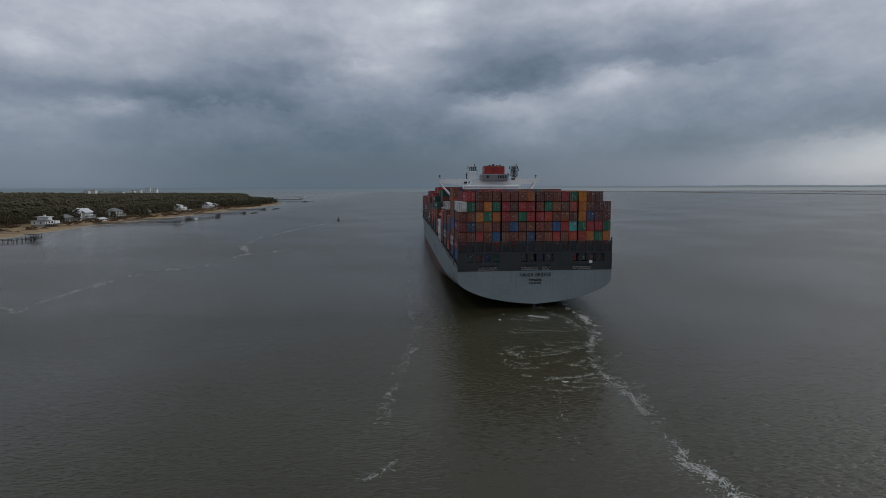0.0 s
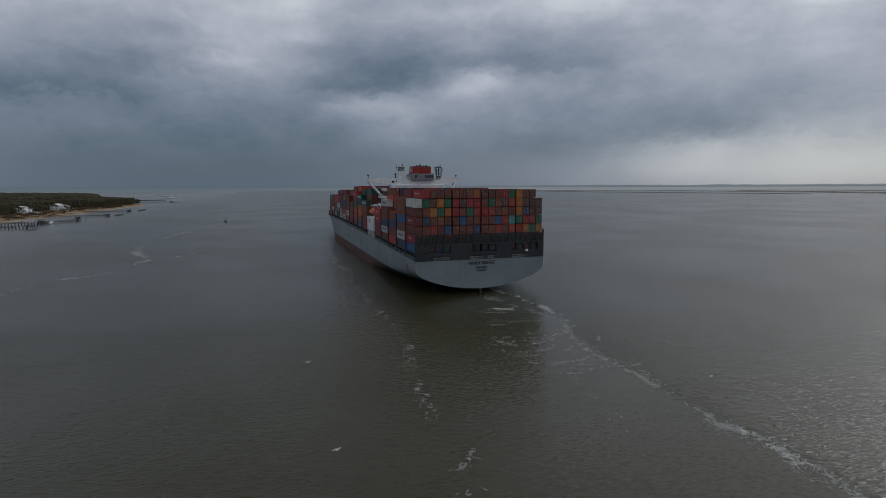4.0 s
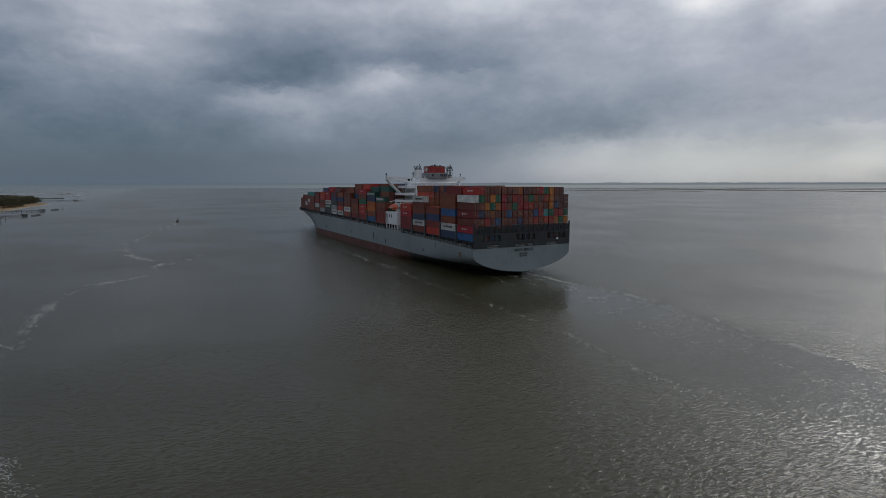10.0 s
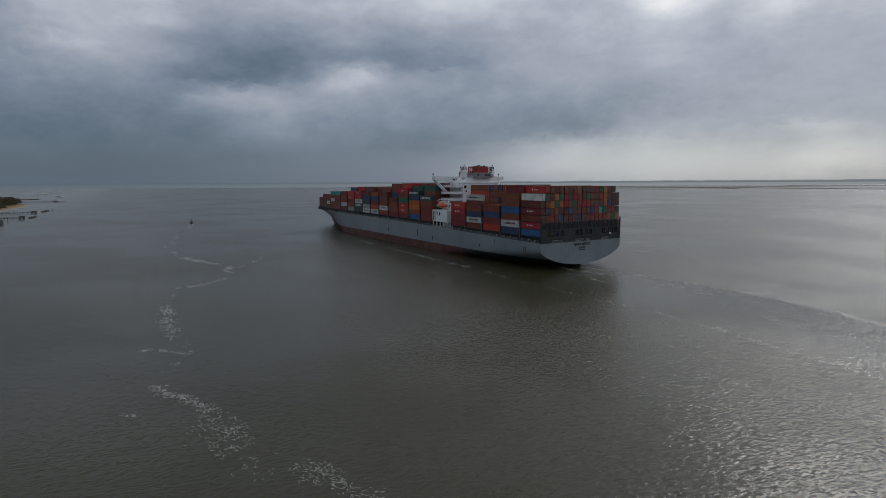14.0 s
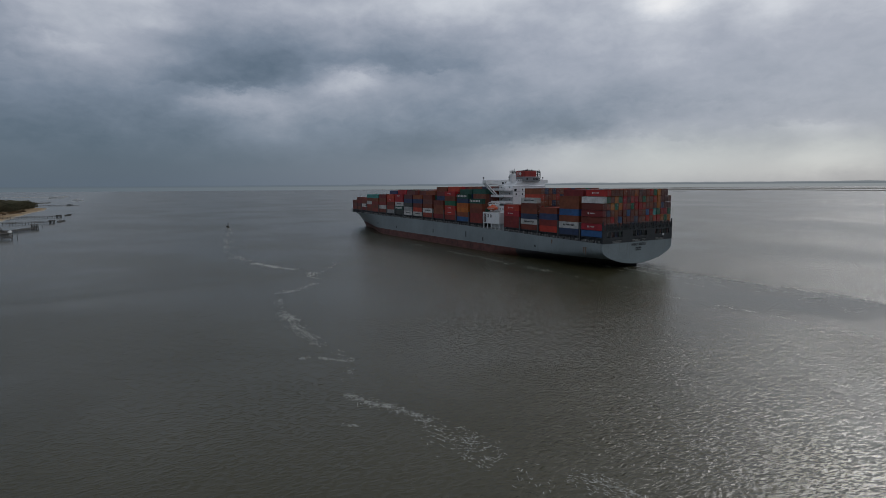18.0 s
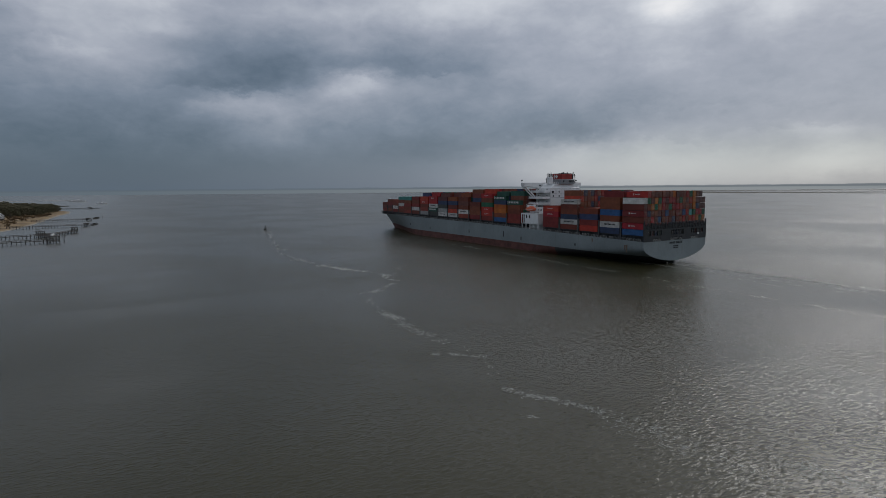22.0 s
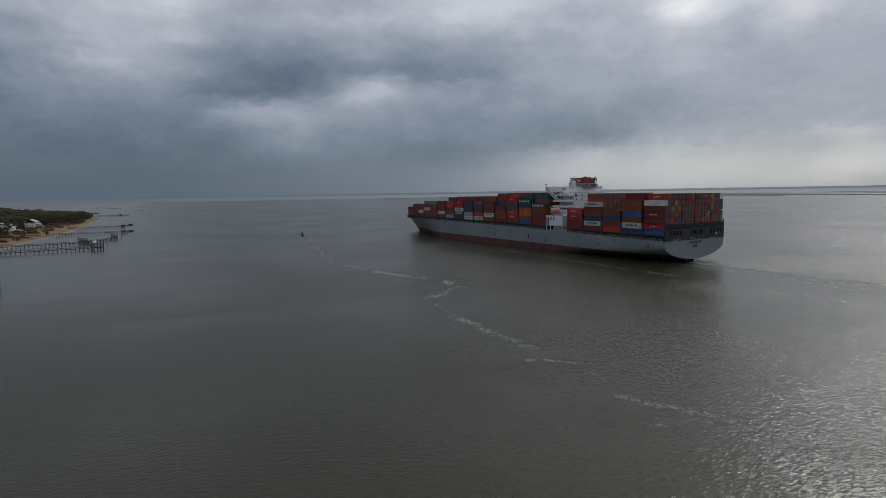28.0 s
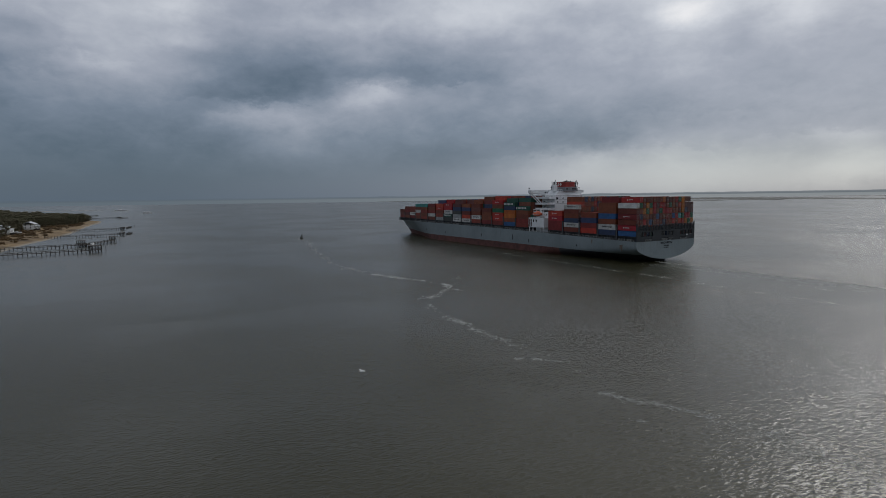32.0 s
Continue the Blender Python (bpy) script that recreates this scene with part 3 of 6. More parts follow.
def hull_mesh():
    key = hull_sections()
    ys = [k[0] for k in key]
    stations = sorted(set(ys + list(np.arange(4, 322, 6.0))))
    rows = []
    for y in stations:
        j = max(i for i in range(len(ys)) if ys[i] <= y)
        if j == len(ys) - 1:
            pts = key[-1][1]
        else:
            # a gentle spline between the key sections
            t = (y - ys[j]) / (ys[j + 1] - ys[j])
            a, b = max(j - 1, 0), min(j + 2, len(ys) - 1)
            pts = []
            for i in range(7):
                p = [Vector(key[q][1][i]) for q in (a, j, j + 1, b)]
                h = ys[j + 1] - ys[j]
                m0 = (p[2] - p[0]) / max(ys[j + 1] - ys[a], 1) * h
                m1 = (p[3] - p[1]) / max(ys[b] - ys[j], 1) * h
                c = (2 * t**3 - 3 * t**2 + 1) * p[1] + (t**3 - 2 * t**2 + t) * m0 + (3 * t**2 - 2 * t**3) * p[2] + (t**3 - t**2) * m1
                pts.append((min(max(c[0], 0), 22.8), c[1]))
            pts[6] = (pts[6][0], deck_z(y))
        # smooth each half section into finer points
        fine = []
        for i in range(6):
            for q in range(4):
                u = q / 4
                p = [Vector(pts[max(min(i + e, 6), 0)]) for e in (-1, 0, 1, 2)]
                c = 0.5 * (2 * p[1] + (p[2] - p[0]) * u + (2 * p[0] - 5 * p[1] + 4 * p[2] - p[3]) * u**2 + (3 * p[1] - p[0] - 3 * p[2] + p[3]) * u**3)
                fine.append((min(max(c[0], 0), 22.8), c[1]))
        fine.append(pts[6])
        rows.append((y, fine))
    b = Build()
    n = len(rows[0][1])
    for y, fine in rows:
        b.v += [(-x, y, z) for x, z in reversed(fine[1:])] + [(x, y, z) for x, z in fine]
    w = 2 * n - 1
    for r in range(len(rows) - 1):
        for i in range(w - 1):
            b.f.append((r * w + i, r * w + i + 1, (r + 1) * w + i + 1, (r + 1) * w + i))
        b.f.append((r * w + w - 1, r * w, (r + 1) * w, (r + 1) * w + w - 1))   # weather deck closes the hull
    b.f.append(tuple(range(w)))
    b.f.append(tuple(range((len(rows) - 1) * w, len(rows) * w)))
    return b


def cut_mesh(me, name, at, keep_above, material, way=(0, 0, 1)):
    bm = bmesh.new()
    bm.from_mesh(me)
    bmesh.ops.bisect_plane(bm, geom=bm.verts[:] + bm.edges[:] + bm.faces[:], plane_co=Vector(way) * at, plane_no=way,
                           clear_inner=keep_above, clear_outer=not keep_above)
    out = bpy.data.meshes.new(name)
    bm.to_mesh(out)
    bm.free()
    out.materials.clear()
    out.materials.append(material)
    out.polygons.foreach_set("use_smooth", [True] * len(out.polygons))
    out.set_sharp_from_angle(angle=radians(35))
    return out


def lettering(words, height, width, parent, at, material, name):
    """Words in the built-in font as a thin mesh."""
    cu = bpy.data.curves.new(name, "FONT")
    cu.body, cu.align_x, cu.align_y, cu.extrude, cu.offset = words, "CENTER", "CENTER", 0.02, 0.022
    ob = new(name, cu)
    bpy.context.view_layer.update()
    me = bpy.data.meshes.new_from_object(ob.evaluated_get(bpy.context.evaluated_depsgraph_get()))
    bpy.data.objects.remove(ob)
    xs, ys = [v.co.x for v in me.vertices], [v.co.y for v in me.vertices]
    me.transform(Matrix.Diagonal((width / (max(xs) - min(xs)), height / (max(ys) - min(ys)), 1, 1)))
    me.materials.clear()
    me.materials.append(material)
    return part(name, me, None, parent, at=at)


CONTAINER_L, CONTAINER_W = 12.19, 2.27
BAYS_AFT = (0.7, 14.6, 28.3, 42.3, 56.2)
BAYS_FORE = tuple(88.4 + 13.8 * i for i in range(15))
BOX_MESHES = {}


def container_mesh(colour, h, doors):
    """A container with corner posts, rails and recessed panels; doors with locking bars on its after end."""
    key = (colour, round(h, 2), doors and 1 + doors % 3)
    if key in BOX_MESHES:
        return BOX_MESHES[key]
    b = Build()
    W, L = CONTAINER_W / 2, CONTAINER_L

    def panel(o, u, w, n, a, c):
        """A face of size a by c from corner o along u and w, its panel set back along -n inside a frame."""
        o, u, w, n = Vector(o), Vector(u), Vector(w), Vector(n)
        r, s = 0.14, 0.06
        q = [o, o + u * a, o + u * a + w * c, o + w * c]
        i = [o + u * r + w * r, o + u * (a - r) + w * r, o + u * (a - r) + w * (c - r), o + u * r + w * (c - r)]
        k = [p - n * s for p in i]
        b.add(q + i + k, [(j, (j + 1) % 4, 4 + (j + 1) % 4, 4 + j) for j in range(4)] +
              [(4 + j, 4 + (j + 1) % 4, 8 + (j + 1) % 4, 8 + j) for j in range(4)] + [(8, 9, 10, 11)])

    panel((-W, L, 0), (0, -1, 0), (0, 0, 1), (-1, 0, 0), L, h)
    panel((W, 0, 0), (0, 1, 0), (0, 0, 1), (1, 0, 0), L, h)
    panel((W, L, 0), (-1, 0, 0), (0, 0, 1), (0, 1, 0), 2 * W, h)
    panel((-W, 0, 0), (1, 0, 0), (0, 0, 1), (0, -1, 0), 2 * W, h)
    panel((-W, 0, h), (1, 0, 0), (0, 1, 0), (0, 0, 1), 2 * W, L)
    b.add([(-W, 0, 0), (W, 0, 0), (W, L, 0), (-W, L, 0)], [(0, 3, 2, 1)])
    me = bpy.data.meshes.new("container")
    steel = []
    if doors:
        first = len(b.f)
        for x in (-0.95, -0.35, 0.35, 0.95):
            b.add([(x - 0.035, -0.03, 0.1), (x + 0.035, -0.03, 0.1), (x + 0.035, -0.03, h - 0.1), (x - 0.035, -0.03, h - 0.1),
                   (x - 0.035, 0.06, 0.1), (x + 0.035, 0.06, 0.1), (x + 0.035, 0.06, h - 0.1), (x - 0.035, 0.06, h - 0.1)],
                  [(0, 1, 2, 3), (0, 3, 7, 4), (1, 5, 6, 2)])
        # placards and handles
        every = [(0.30, h - 0.70, 0.42, 0.11), (0.34, h - 0.95, 0.3, 0.09), (-0.9, h - 0.65, 0.22, 0.16), (-0.75, 1.05, 0.24, 0.09),
                 (0.45, 1.05, 0.26, 0.09), (-0.2, h - 1.4, 0.1, 0.3), (0.62, 0.5, 0.1, 0.3), (-0.55, 1.35, 0.2, 0.08), (0.1, 1.3, 0.12, 0.12)]
        for x, z, a, c in random.Random(str(key)).sample(every, 6):
            b.add([(x, -0.035, z), (x + a, -0.035, z), (x + a, -0.035, z + c), (x, -0.035, z + c)], [(0, 1, 2, 3)])
        steel = range(first, len(b.f))
    me.from_pydata(b.v, [], b.f)
    me.materials.append(BOX[colour])
    me.materials.append(PLACARD)
    me.materials.append(RODS)
    for i in steel:
        me.polygons[i].material_index = 1 if i >= len(b.f) - 6 else 2
    me.update()
    BOX_MESHES[key] = me
    return me


def make_ship():
    rng = random.Random(4)
    ship = thing("container_ship", ship_pose(0), "grey-hulled container ship loaded high with red and brown containers", "ship")
    whole = hull_mesh().mesh("hull", HULL, True)
    part("hull", cut_mesh(whole, "hull", 4.2, True, HULL), None, ship, "light grey painted steel hull")
    low = cut_mesh(whole, "boot_topping", 4.2, False, BOOT)
    part("boot_topping", cut_mesh(low, "boot_topping", 58.0, True, BOOT, (0, 1, 0)), None, ship, "rusty dull red band along the waterline")
    # aft of 58 m the low hull is coloured dark as shade
    aft = cut_mesh(low, "counter", 58.0, False, COUNTER_SHADE, (0, 1, 0))
    part("counter", cut_mesh(aft, "counter", 0.02, True, COUNTER_SHADE, (0, 1, 0)), None, ship, "underside of the overhanging stern, coloured black for its shade")
    part("transom_plate", cut_mesh(aft, "transom_plate", 0.02, False, HULL, (0, 1, 0)), None, ship)
    # dark ports low on both sides
    for y, z, h in ((195, 6.0, 1.6), (142, 6.4, 2.2), (104, 6.4, 2.6), (104, 8.9, 1.0), (87, 5.6, 2.0), (43, 6.2, 1.2), (228, 7.2, 1.4)):
        for s in (-1, 1):
            w = 22.8 if y < 205 else 22.3
            part("side_port", Build().box(s * w - 0.04, s * w + 0.04, y - 0.45, y + 0.45, z, z + h), BLACK, ship)
    b = Build()
    b.prism([(-0.45, -9.5), (0.45, -9.5), (0.35, 1.3), (-0.35, 1.3)], "y", 0.6, 3.6)
    part("rudder", b, BLACK, ship, "dark rudder blade under the transom")

    # name and port on the transom; the number below stays a bar
    lettering("HANOI", 1.15, 3.9, ship, pose(-2.65, -0.06, 10.0, 90), INK, "ship_name")
    lettering("BRIDGE", 1.15, 4.6, ship, pose(2.3, -0.06, 10.0, 90), INK, "ship_name")
    lettering("PANAMA", 0.85, 3.9, ship, pose(0, -0.06, 8.45, 90), INK, "home_port")
    b = Build()
    for i in range(8):
        b.box(-1.9 + i * 0.47, -1.9 + i * 0.47 + 0.36, -0.03, 0.01, 7.3, 7.75)
    part("number_bars", b, INK, ship)

    for y, z, h in ((9.5, 5.4, 4.0), (10.6, 6.6, 2.6), (31.0, 8.6, 2.2)):
        b = Build().add([(-22.83, y - 0.5, z + h), (-22.83, y + 0.5, z + h), (-22.83, y + 0.35, z + h * 0.3), (-22.83, y, z), (-22.83, y - 0.3, z + h * 0.4)], [(0, 1, 2, 3, 4)])
        part("rust_stain", b, RUST, ship, "brown rust run down the plating")
    make_stern(ship)
    make_deck_edge(ship)
    make_house(ship)
    make_boxes(ship, rng)
    return ship


def make_stern(ship):
    """The black bulwark over the transom, with its mooring openings and the lattice above."""
    z0 = 11.3
    low = [(-16.8, -11.3), (-4.3, 0.7), (1.9, 4.4), (11.0, 16.4)]
    high = []
    for c in (-15.2, 0.8, 16.0):
        high += [(c - 4.9 + i * 2.5, c - 4.9 + i * 2.5 + 1.9) for i in range(4)]
    b = Build()

    def course(za, zb, gaps):
        x = -22.8
        for g in sorted(gaps) + [(22.8, 22.8)]:
            if g[0] > x:
                b.box(x, g[0], -0.12, 0.18, za, zb)
            x = g[1]

    course(z0, z0 + 0.2, [])
    course(z0 + 0.2, z0 + 1.5, low)
    course(z0 + 1.5, 13.9, [])
    course(13.9, 16.2, high)
    course(16.2, 16.8, [])
    part("stern_bulwark", b, BLACK, ship, "black steel bulwark with rectangular mooring openings")
    for g in low:
        r = Build()
        n = max(3, int((g[1] - g[0]) / 0.6))
        for i in range(n):
            x, w = g[0] + (g[1] - g[0]) * i / n, (g[1] - g[0]) / n
            za, zb = (z0 + 0.3, z0 + 0.95) if i % 2 else (z0 + 0.95, z0 + 0.3)
            r.tube((x, -0.16, za), (x + w, -0.16, zb), 0.06, 5)
        for z in (z0 + 0.25, z0 + 0.95):
            r.box(g[0], g[1], -0.2, -0.13, z, z + 0.1)
        part("mooring_rail", r, RAIL, ship, "pale steel lattice rail across a mooring opening")
        # black plate added behind the opening to give it a shaded depth
        part("opening_back", Build().box(g[0] - 0.2, g[1] + 0.2, 0.45, 0.55, z0, z0 + 1.7), BLACK, ship)
    # open lashing frame before the second tier: posts, close bars, braces and a rail on top
    for i in range(19):
        x = -22.5 + i * 2.5
        part("lashing_post", Build().box(x - 0.22, x + 0.22, -0.05, 0.3, 16.8, 19.9), BLACK, ship)
    for i in range(18):
        x = -22.5 + i * 2.5
        b = Build()
        # close bars with stepped tops, added to imitate the dark shading over this tier
        for j in range(5):
            q = x + 0.42 + j * 0.42
            b.box(q - 0.13, q + 0.13, 0.08, 0.16, 16.8, 18.7 + 0.5 * ((i * 5 + j * 3) % 4) / 3)
        b.tube((x + 0.2, 0.02, 16.9), (x + 2.3, 0.02, 19.6), 0.09, 5)
        b.tube((x + 2.3, -0.02, 16.9), (x + 0.2, -0.02, 19.6), 0.09, 5)
        for z in (17.3, 17.9, 18.5, 19.1):
            b.box(x + 0.2, x + 2.3, 0.0, 0.07, z, z + 0.13)
        part("lashing_panel", b, BLACK, ship)
    b = Build()
    for z in (19.35, 19.85):
        b.box(-22.7, 22.7, -0.08, 0.02, z, z + 0.09)
    part("stern_rail", b, LASH, ship, "grey rail on top of the lashing frame")
    for i in range(46):
        x = -22.5 + i
        part("rail_stud", Build().box(x - 0.07, x + 0.07, -0.12, -0.02, 19.8, 20.05), RAIL, ship)
    for x in (-22.75, 22.45):
        b = Build()
        b.prism([(-0.15, 11.3), (0.55, 11.3), (0.55, 19.6), (0.2, 20.8), (-0.15, 20.8)], "x", x, x + 0.3)
        part("corner_fin", b, BLACK, ship)
    # a small white hut stands in the starboard opening
    b = Build().slab(15.9, 16.9, -0.3, 0.1, 13.3, 14.0)
    part("pilot_door", b, WHITE, ship, "small white shell box on the bulwark")


def make_deck_edge(ship):
    """Hatch coamings, pillars under the outer stacks, walkway rails and lashing bridges."""
    for y in BAYS_AFT + BAYS_FORE:
        half = stack_half(y) - 0.9
        b = Build().box(-half, half, y + 0.1, y + 12.1, deck_z(y) - 0.3, deck_z(y) + 2.35)
        part("hatch_coaming", b, BLACK, ship)
        out = stack_half(y) - 0.2
        for s in (-1, 1):
            b = Build()
            for i in range(6):
                yy = y + 0.25 + i * 2.33
                b.box(s * out - 0.17, s * out + 0.17, yy - 0.17, yy + 0.17, deck_z(yy) - 0.3, deck_z(y) + 2.4)
            b.box(s * out - 0.3, s * out + 0.3, y, y + 12.2, deck_z(y) + 2.2, deck_z(y) + 2.43)
            part("stack_support", b, BLACK, ship)
    # rails along the sheer strake
    for s in (-1, 1):
        for y0 in range(2, 246, 12):
            b = Build()
            for i in range(6):
                y = y0 + i * 2.0
                b.box(s * 22.55 - 0.06, s * 22.55 + 0.06, y - 0.06, y + 0.06, deck_z(y) - 0.05, deck_z(y) + 1.1)
            for h in (0.55, 1.05):
                za, zb = deck_z(y0) + h, deck_z(y0 + 11.8) + h
                b.tube((s * 22.55, y0, za), (s * 22.55, y0 + 11.8, zb), 0.05, 5)
            part("deck_rail", b, RAIL, ship)
    edges = [y - 1.0 for y in BAYS_AFT[1:]] + [y - 0.9 for y in BAYS_FORE[1:]]
    for y in edges:
        b = Build()
        half, top = stack_half(y) + 0.1, deck_z(y) + 8.2
        x = -half
        while x <= half + 0.01:
            b.box(x - 0.12, x + 0.12, y - 0.45, y + 0.45, deck_z(y) - 0.3, top)
            x += half / 9
        for z in (deck_z(y) + 2.6, deck_z(y) + 5.3, deck_z(y) + 8.1):
            b.box(-half, half, y - 0.55, y + 0.55, z - 0.12, z)
        part("lashing_bridge", b, LASH, ship)
    # breakwater and rail on the forecastle
    b = Build()
    y = 295.6
    b.prism([(-13.6, y), (0, y + 3.5), (13.6, y), (13.6, y + 0.4), (0, y + 3.9), (-13.6, y + 0.4)], "z", deck_z(y) - 0.3, 23.0)
    part("breakwater", b, BLACK, ship, "dark breakwater wall ahead of the foremost stack")
    b = Build().tube((0, 312, deck_z(312)), (0, 312, 27.5), 0.35, 8, 0.18)
    b.box(-1.2, 1.2, 311.9, 312.1, 25.0, 25.2)
    part("foremast", b, WHITE, ship)


def stack_half(y):
    """Half the width of the stacks abreast at y."""
    return 22.45 if y < 235 else max(12.0, 22.45 - (y - 235) * 0.105)


def make_house(ship):
    """The white deckhouse with its bridge wings, funnel, masts and lifeboat stations."""
    base = deck_z(80)
    b = Build()
    b.slab(-11.5, 11.5, 74.5, 87.5, base - 0.3, 36.3, 0.25)
    part("deckhouse", b, WHITE, ship, "white painted steel deckhouse")
    # storeys: projecting decks with rails on the port and starboard sides
    for s in (-1, 1):
        for i in range(3):
            z = (26.7, 30.1, 33.6)[i]
            b = Build()
            o = 17.0 if i < 2 else 15.6
            x0, x1 = sorted((s * 11.4, s * o))
            b.box(x0, x1, 75.0, 87.4, z - 0.18, z)
            b.box(s * o - s * 0.06 - 0.05, s * o - s * 0.06 + 0.05, 75.05, 87.3, z, z + 1.05)
            b.box(x0 + 0.02, x1 - 0.02, 75.0, 75.1, z, z + 1.05)
            part("side_gallery", b, WHITE, ship, "white gallery deck with a solid bulwark")
            for y in (77.2, 84.6):
                x = s * 11.52
                part("side_window", Build().box(x - 0.03, x + 0.03, y, y + 0.7, z + 1.35, z + 1.95), GLASS, ship)
        part("aft_window", Build().box(s * 10.1 - 0.6, s * 10.1 + 0.6, 74.44, 74.52, 33.0, 34.4), GLASS, ship)
    # navigation bridge right across the ship
    b = Build()
    b.prism([(-21.9, 39.15), (-21.9, 37.4), (-12.0, 36.4), (12.4, 36.4), (23.2, 37.4), (23.2, 39.15)], "y", 85.4, 88.6)
    part("navigation_bridge", b, WHITE, ship, "white bridge wings reaching out to both sides")
    for y in (85.35, 88.65):
        for i in range(11):
            w = Build().box(-10.8 + i * 2.0, -9.5 + i * 2.0, y - 0.03, y + 0.03, 37.1, 38.0)
            part("bridge_window", w, GLASS, ship)
    b = Build().prism([(-11.0, 34.6), (12.4, 34.6), (10.6, 38.45), (-7.6, 38.45)], "y", 75.6, 85.3)
    part("bridge_deckhouse", b, WHITE, ship)
    b = Build()
    for x0, x1, y0, y1 in ((-7.6, 10.5, 75.7, 75.7), (-7.5, -7.5, 75.7, 85.3), (10.4, 10.4, 75.7, 85.3)):
        n = 12
        for i in range(n + 1):
            x, y = x0 + (x1 - x0) * i / n, y0 + (y1 - y0) * i / n
            b.box(x - 0.05, x + 0.05, y - 0.05, y + 0.05, 38.4, 39.5)
        b.tube((x0, y0, 39.45), (x1, y1, 39.45), 0.05, 5)
        b.tube((x0, y0, 38.95), (x1, y1, 38.95), 0.04, 5)
    part("monkey_island_rail", b, WHITE, ship)
    for s in (-1, 1):
        for y in (85.9, 88.2):
            b = Build()
            b.tube((s * 21.4, y, 37.5), (s * 15.6, y - 3.2, 30.6), 0.4, 8)
            part("wing_strut", b, WHITE, ship, "slanting white strut under the bridge wing")
        # side house with the lifeboat above
        xi, xo = 11.3, 22.3
        x0, x1 = sorted((s * xi, s * 17.2))
        b = Build().slab(x0, x1, 74.6, 86.0, deck_z(80) - 0.2, 25.2, 0.2)
        part("side_house", b, WHITE, ship)
        x0, x1 = sorted((s * 15.5, s * xo))
        b = Build()
        b.box(x0, x1, 72.6, 87.6, 15.6, 15.9)
        b.box(x0, x1, 72.6, 84.2, 15.9, 21.7)
        b.box(x0, x1, 84.2, 87.6, 20.9, 21.7)
        for y in (84.2, 85.7, 87.3):
            b.box(s * xo - 0.18 - s * 0.18, s * xo + 0.18 - s * 0.18, y, y + 0.3, 15.6, 21.0)
        for y in (73.0, 76.5, 80.0, 83.5, 87.0):
            b.box(s * xo - s * 0.3 - 0.2, s * xo - s * 0.3 + 0.2, y - 0.2, y + 0.2, deck_z(80) - 0.2, 15.7)
        part("boat_station", b, WHITE, ship, "white lifeboat station over the deck edge")
        b = Build()
        for y in (82.2, 79.6):
            b.prism([(y, 18.9), (y + 0.9, 18.9), (y + 0.9, 20.5), (y + 0.45, 20.9), (y, 20.5)], "x", s * xo - 0.03 + s * 0.02, s * xo + 0.03 + s * 0.02)
        part("station_opening", b, GLASS, ship)
        boat = Build()
        boat.ball((s * 20.2, 81.5, 24.0), 1.75, 4.4, 1.35, 14, 8)
        boat.ball((s * 20.2, 80.8, 24.9), 1.15, 2.4, 0.9, 12, 6)
        lb = part("lifeboat", boat, ORANGE_BOAT, ship, "enclosed orange lifeboat on its davits", True)
        band = Build().box(s * 20.2 - 1.78, s * 20.2 + 1.78, 78.6, 84.4, 23.75, 23.9)
        part("fender", band, MARK, lb)
        for y in (78.2, 84.8):
            b = Build()
            b.tube((s * 17.6, y, 21.7), (s * 18.0, y, 27.2), 0.22, 6)
            b.tube((s * 18.0, y, 27.2), (s * 21.0, y, 26.6), 0.2, 6)
            b.tube((s * 20.4, y, 26.6), (s * 20.4, y, 25.0), 0.06, 5)
            part("davit", b, WHITE, ship)
        # doors, windows, stairs and life rafts on the side house
        face = s * 17.2
        for z in (17.2, 22.6):
            for y in (75.6, 78.2, 80.8, 83.4):
                part("side_window", Build().slab(face - 0.05, face + 0.05, y, y + 0.8, z + 0.5, z + 1.5, 0.04), GLASS, ship)
            part("side_door", Build().slab(face - 0.05, face + 0.06, 84.6, 85.5, z - 0.4, z + 1.7, 0.04), GREY, ship)
        for i, z in enumerate((26.7, 30.1)):
            b = Build()
            y0, y1 = (77.0, 81.0) if i else (82.0, 78.0)
            for off in (0.0, 0.9):
                b.tube((s * (16.0 - off), y0, z), (s * (16.0 - off), y1, z + 3.4), 0.09, 5)
            for q in range(9):
                u = (q + 0.5) / 9
                b.box(min(s * 16.0, s * 15.1), max(s * 16.0, s * 15.1), y0 + (y1 - y0) * u - 0.15, y0 + (y1 - y0) * u + 0.15, z + 3.4 * u - 0.03, z + 3.4 * u + 0.03)
            part("outside_stair", b, RAIL, ship)
        for z in (26.7, 30.1, 33.6):
            b = Build()
            for y in np.arange(75.2, 87.3, 1.5):
                b.box(s * 16.9 - 0.04, s * 16.9 + 0.04, y - 0.04, y + 0.04, z + 1.0, z + 1.5)
            b.tube((s * 16.9 if z < 33 else s * 15.5, 75.1, z + 1.5), (s * 16.9 if z < 33 else s * 15.5, 87.3, z + 1.5), 0.04, 5)
            part("gallery_rail", b, RAIL, ship)
            # grey strip draws the line of shade below each gallery deck
            part("deck_edge", Build().box(min(s * 11.6, s * 17.25), max(s * 11.6, s * 17.25), 74.5, 74.56, z - 0.45, z - 0.2), GREY, ship)
        for y in (74.2, 75.6, 77.0):
            part("life_raft", Build().tube((s * 20.6, y, 22.2), (s * 20.6, y + 1.1, 22.2), 0.4, 10), RAIL, ship, "pale life raft canister")
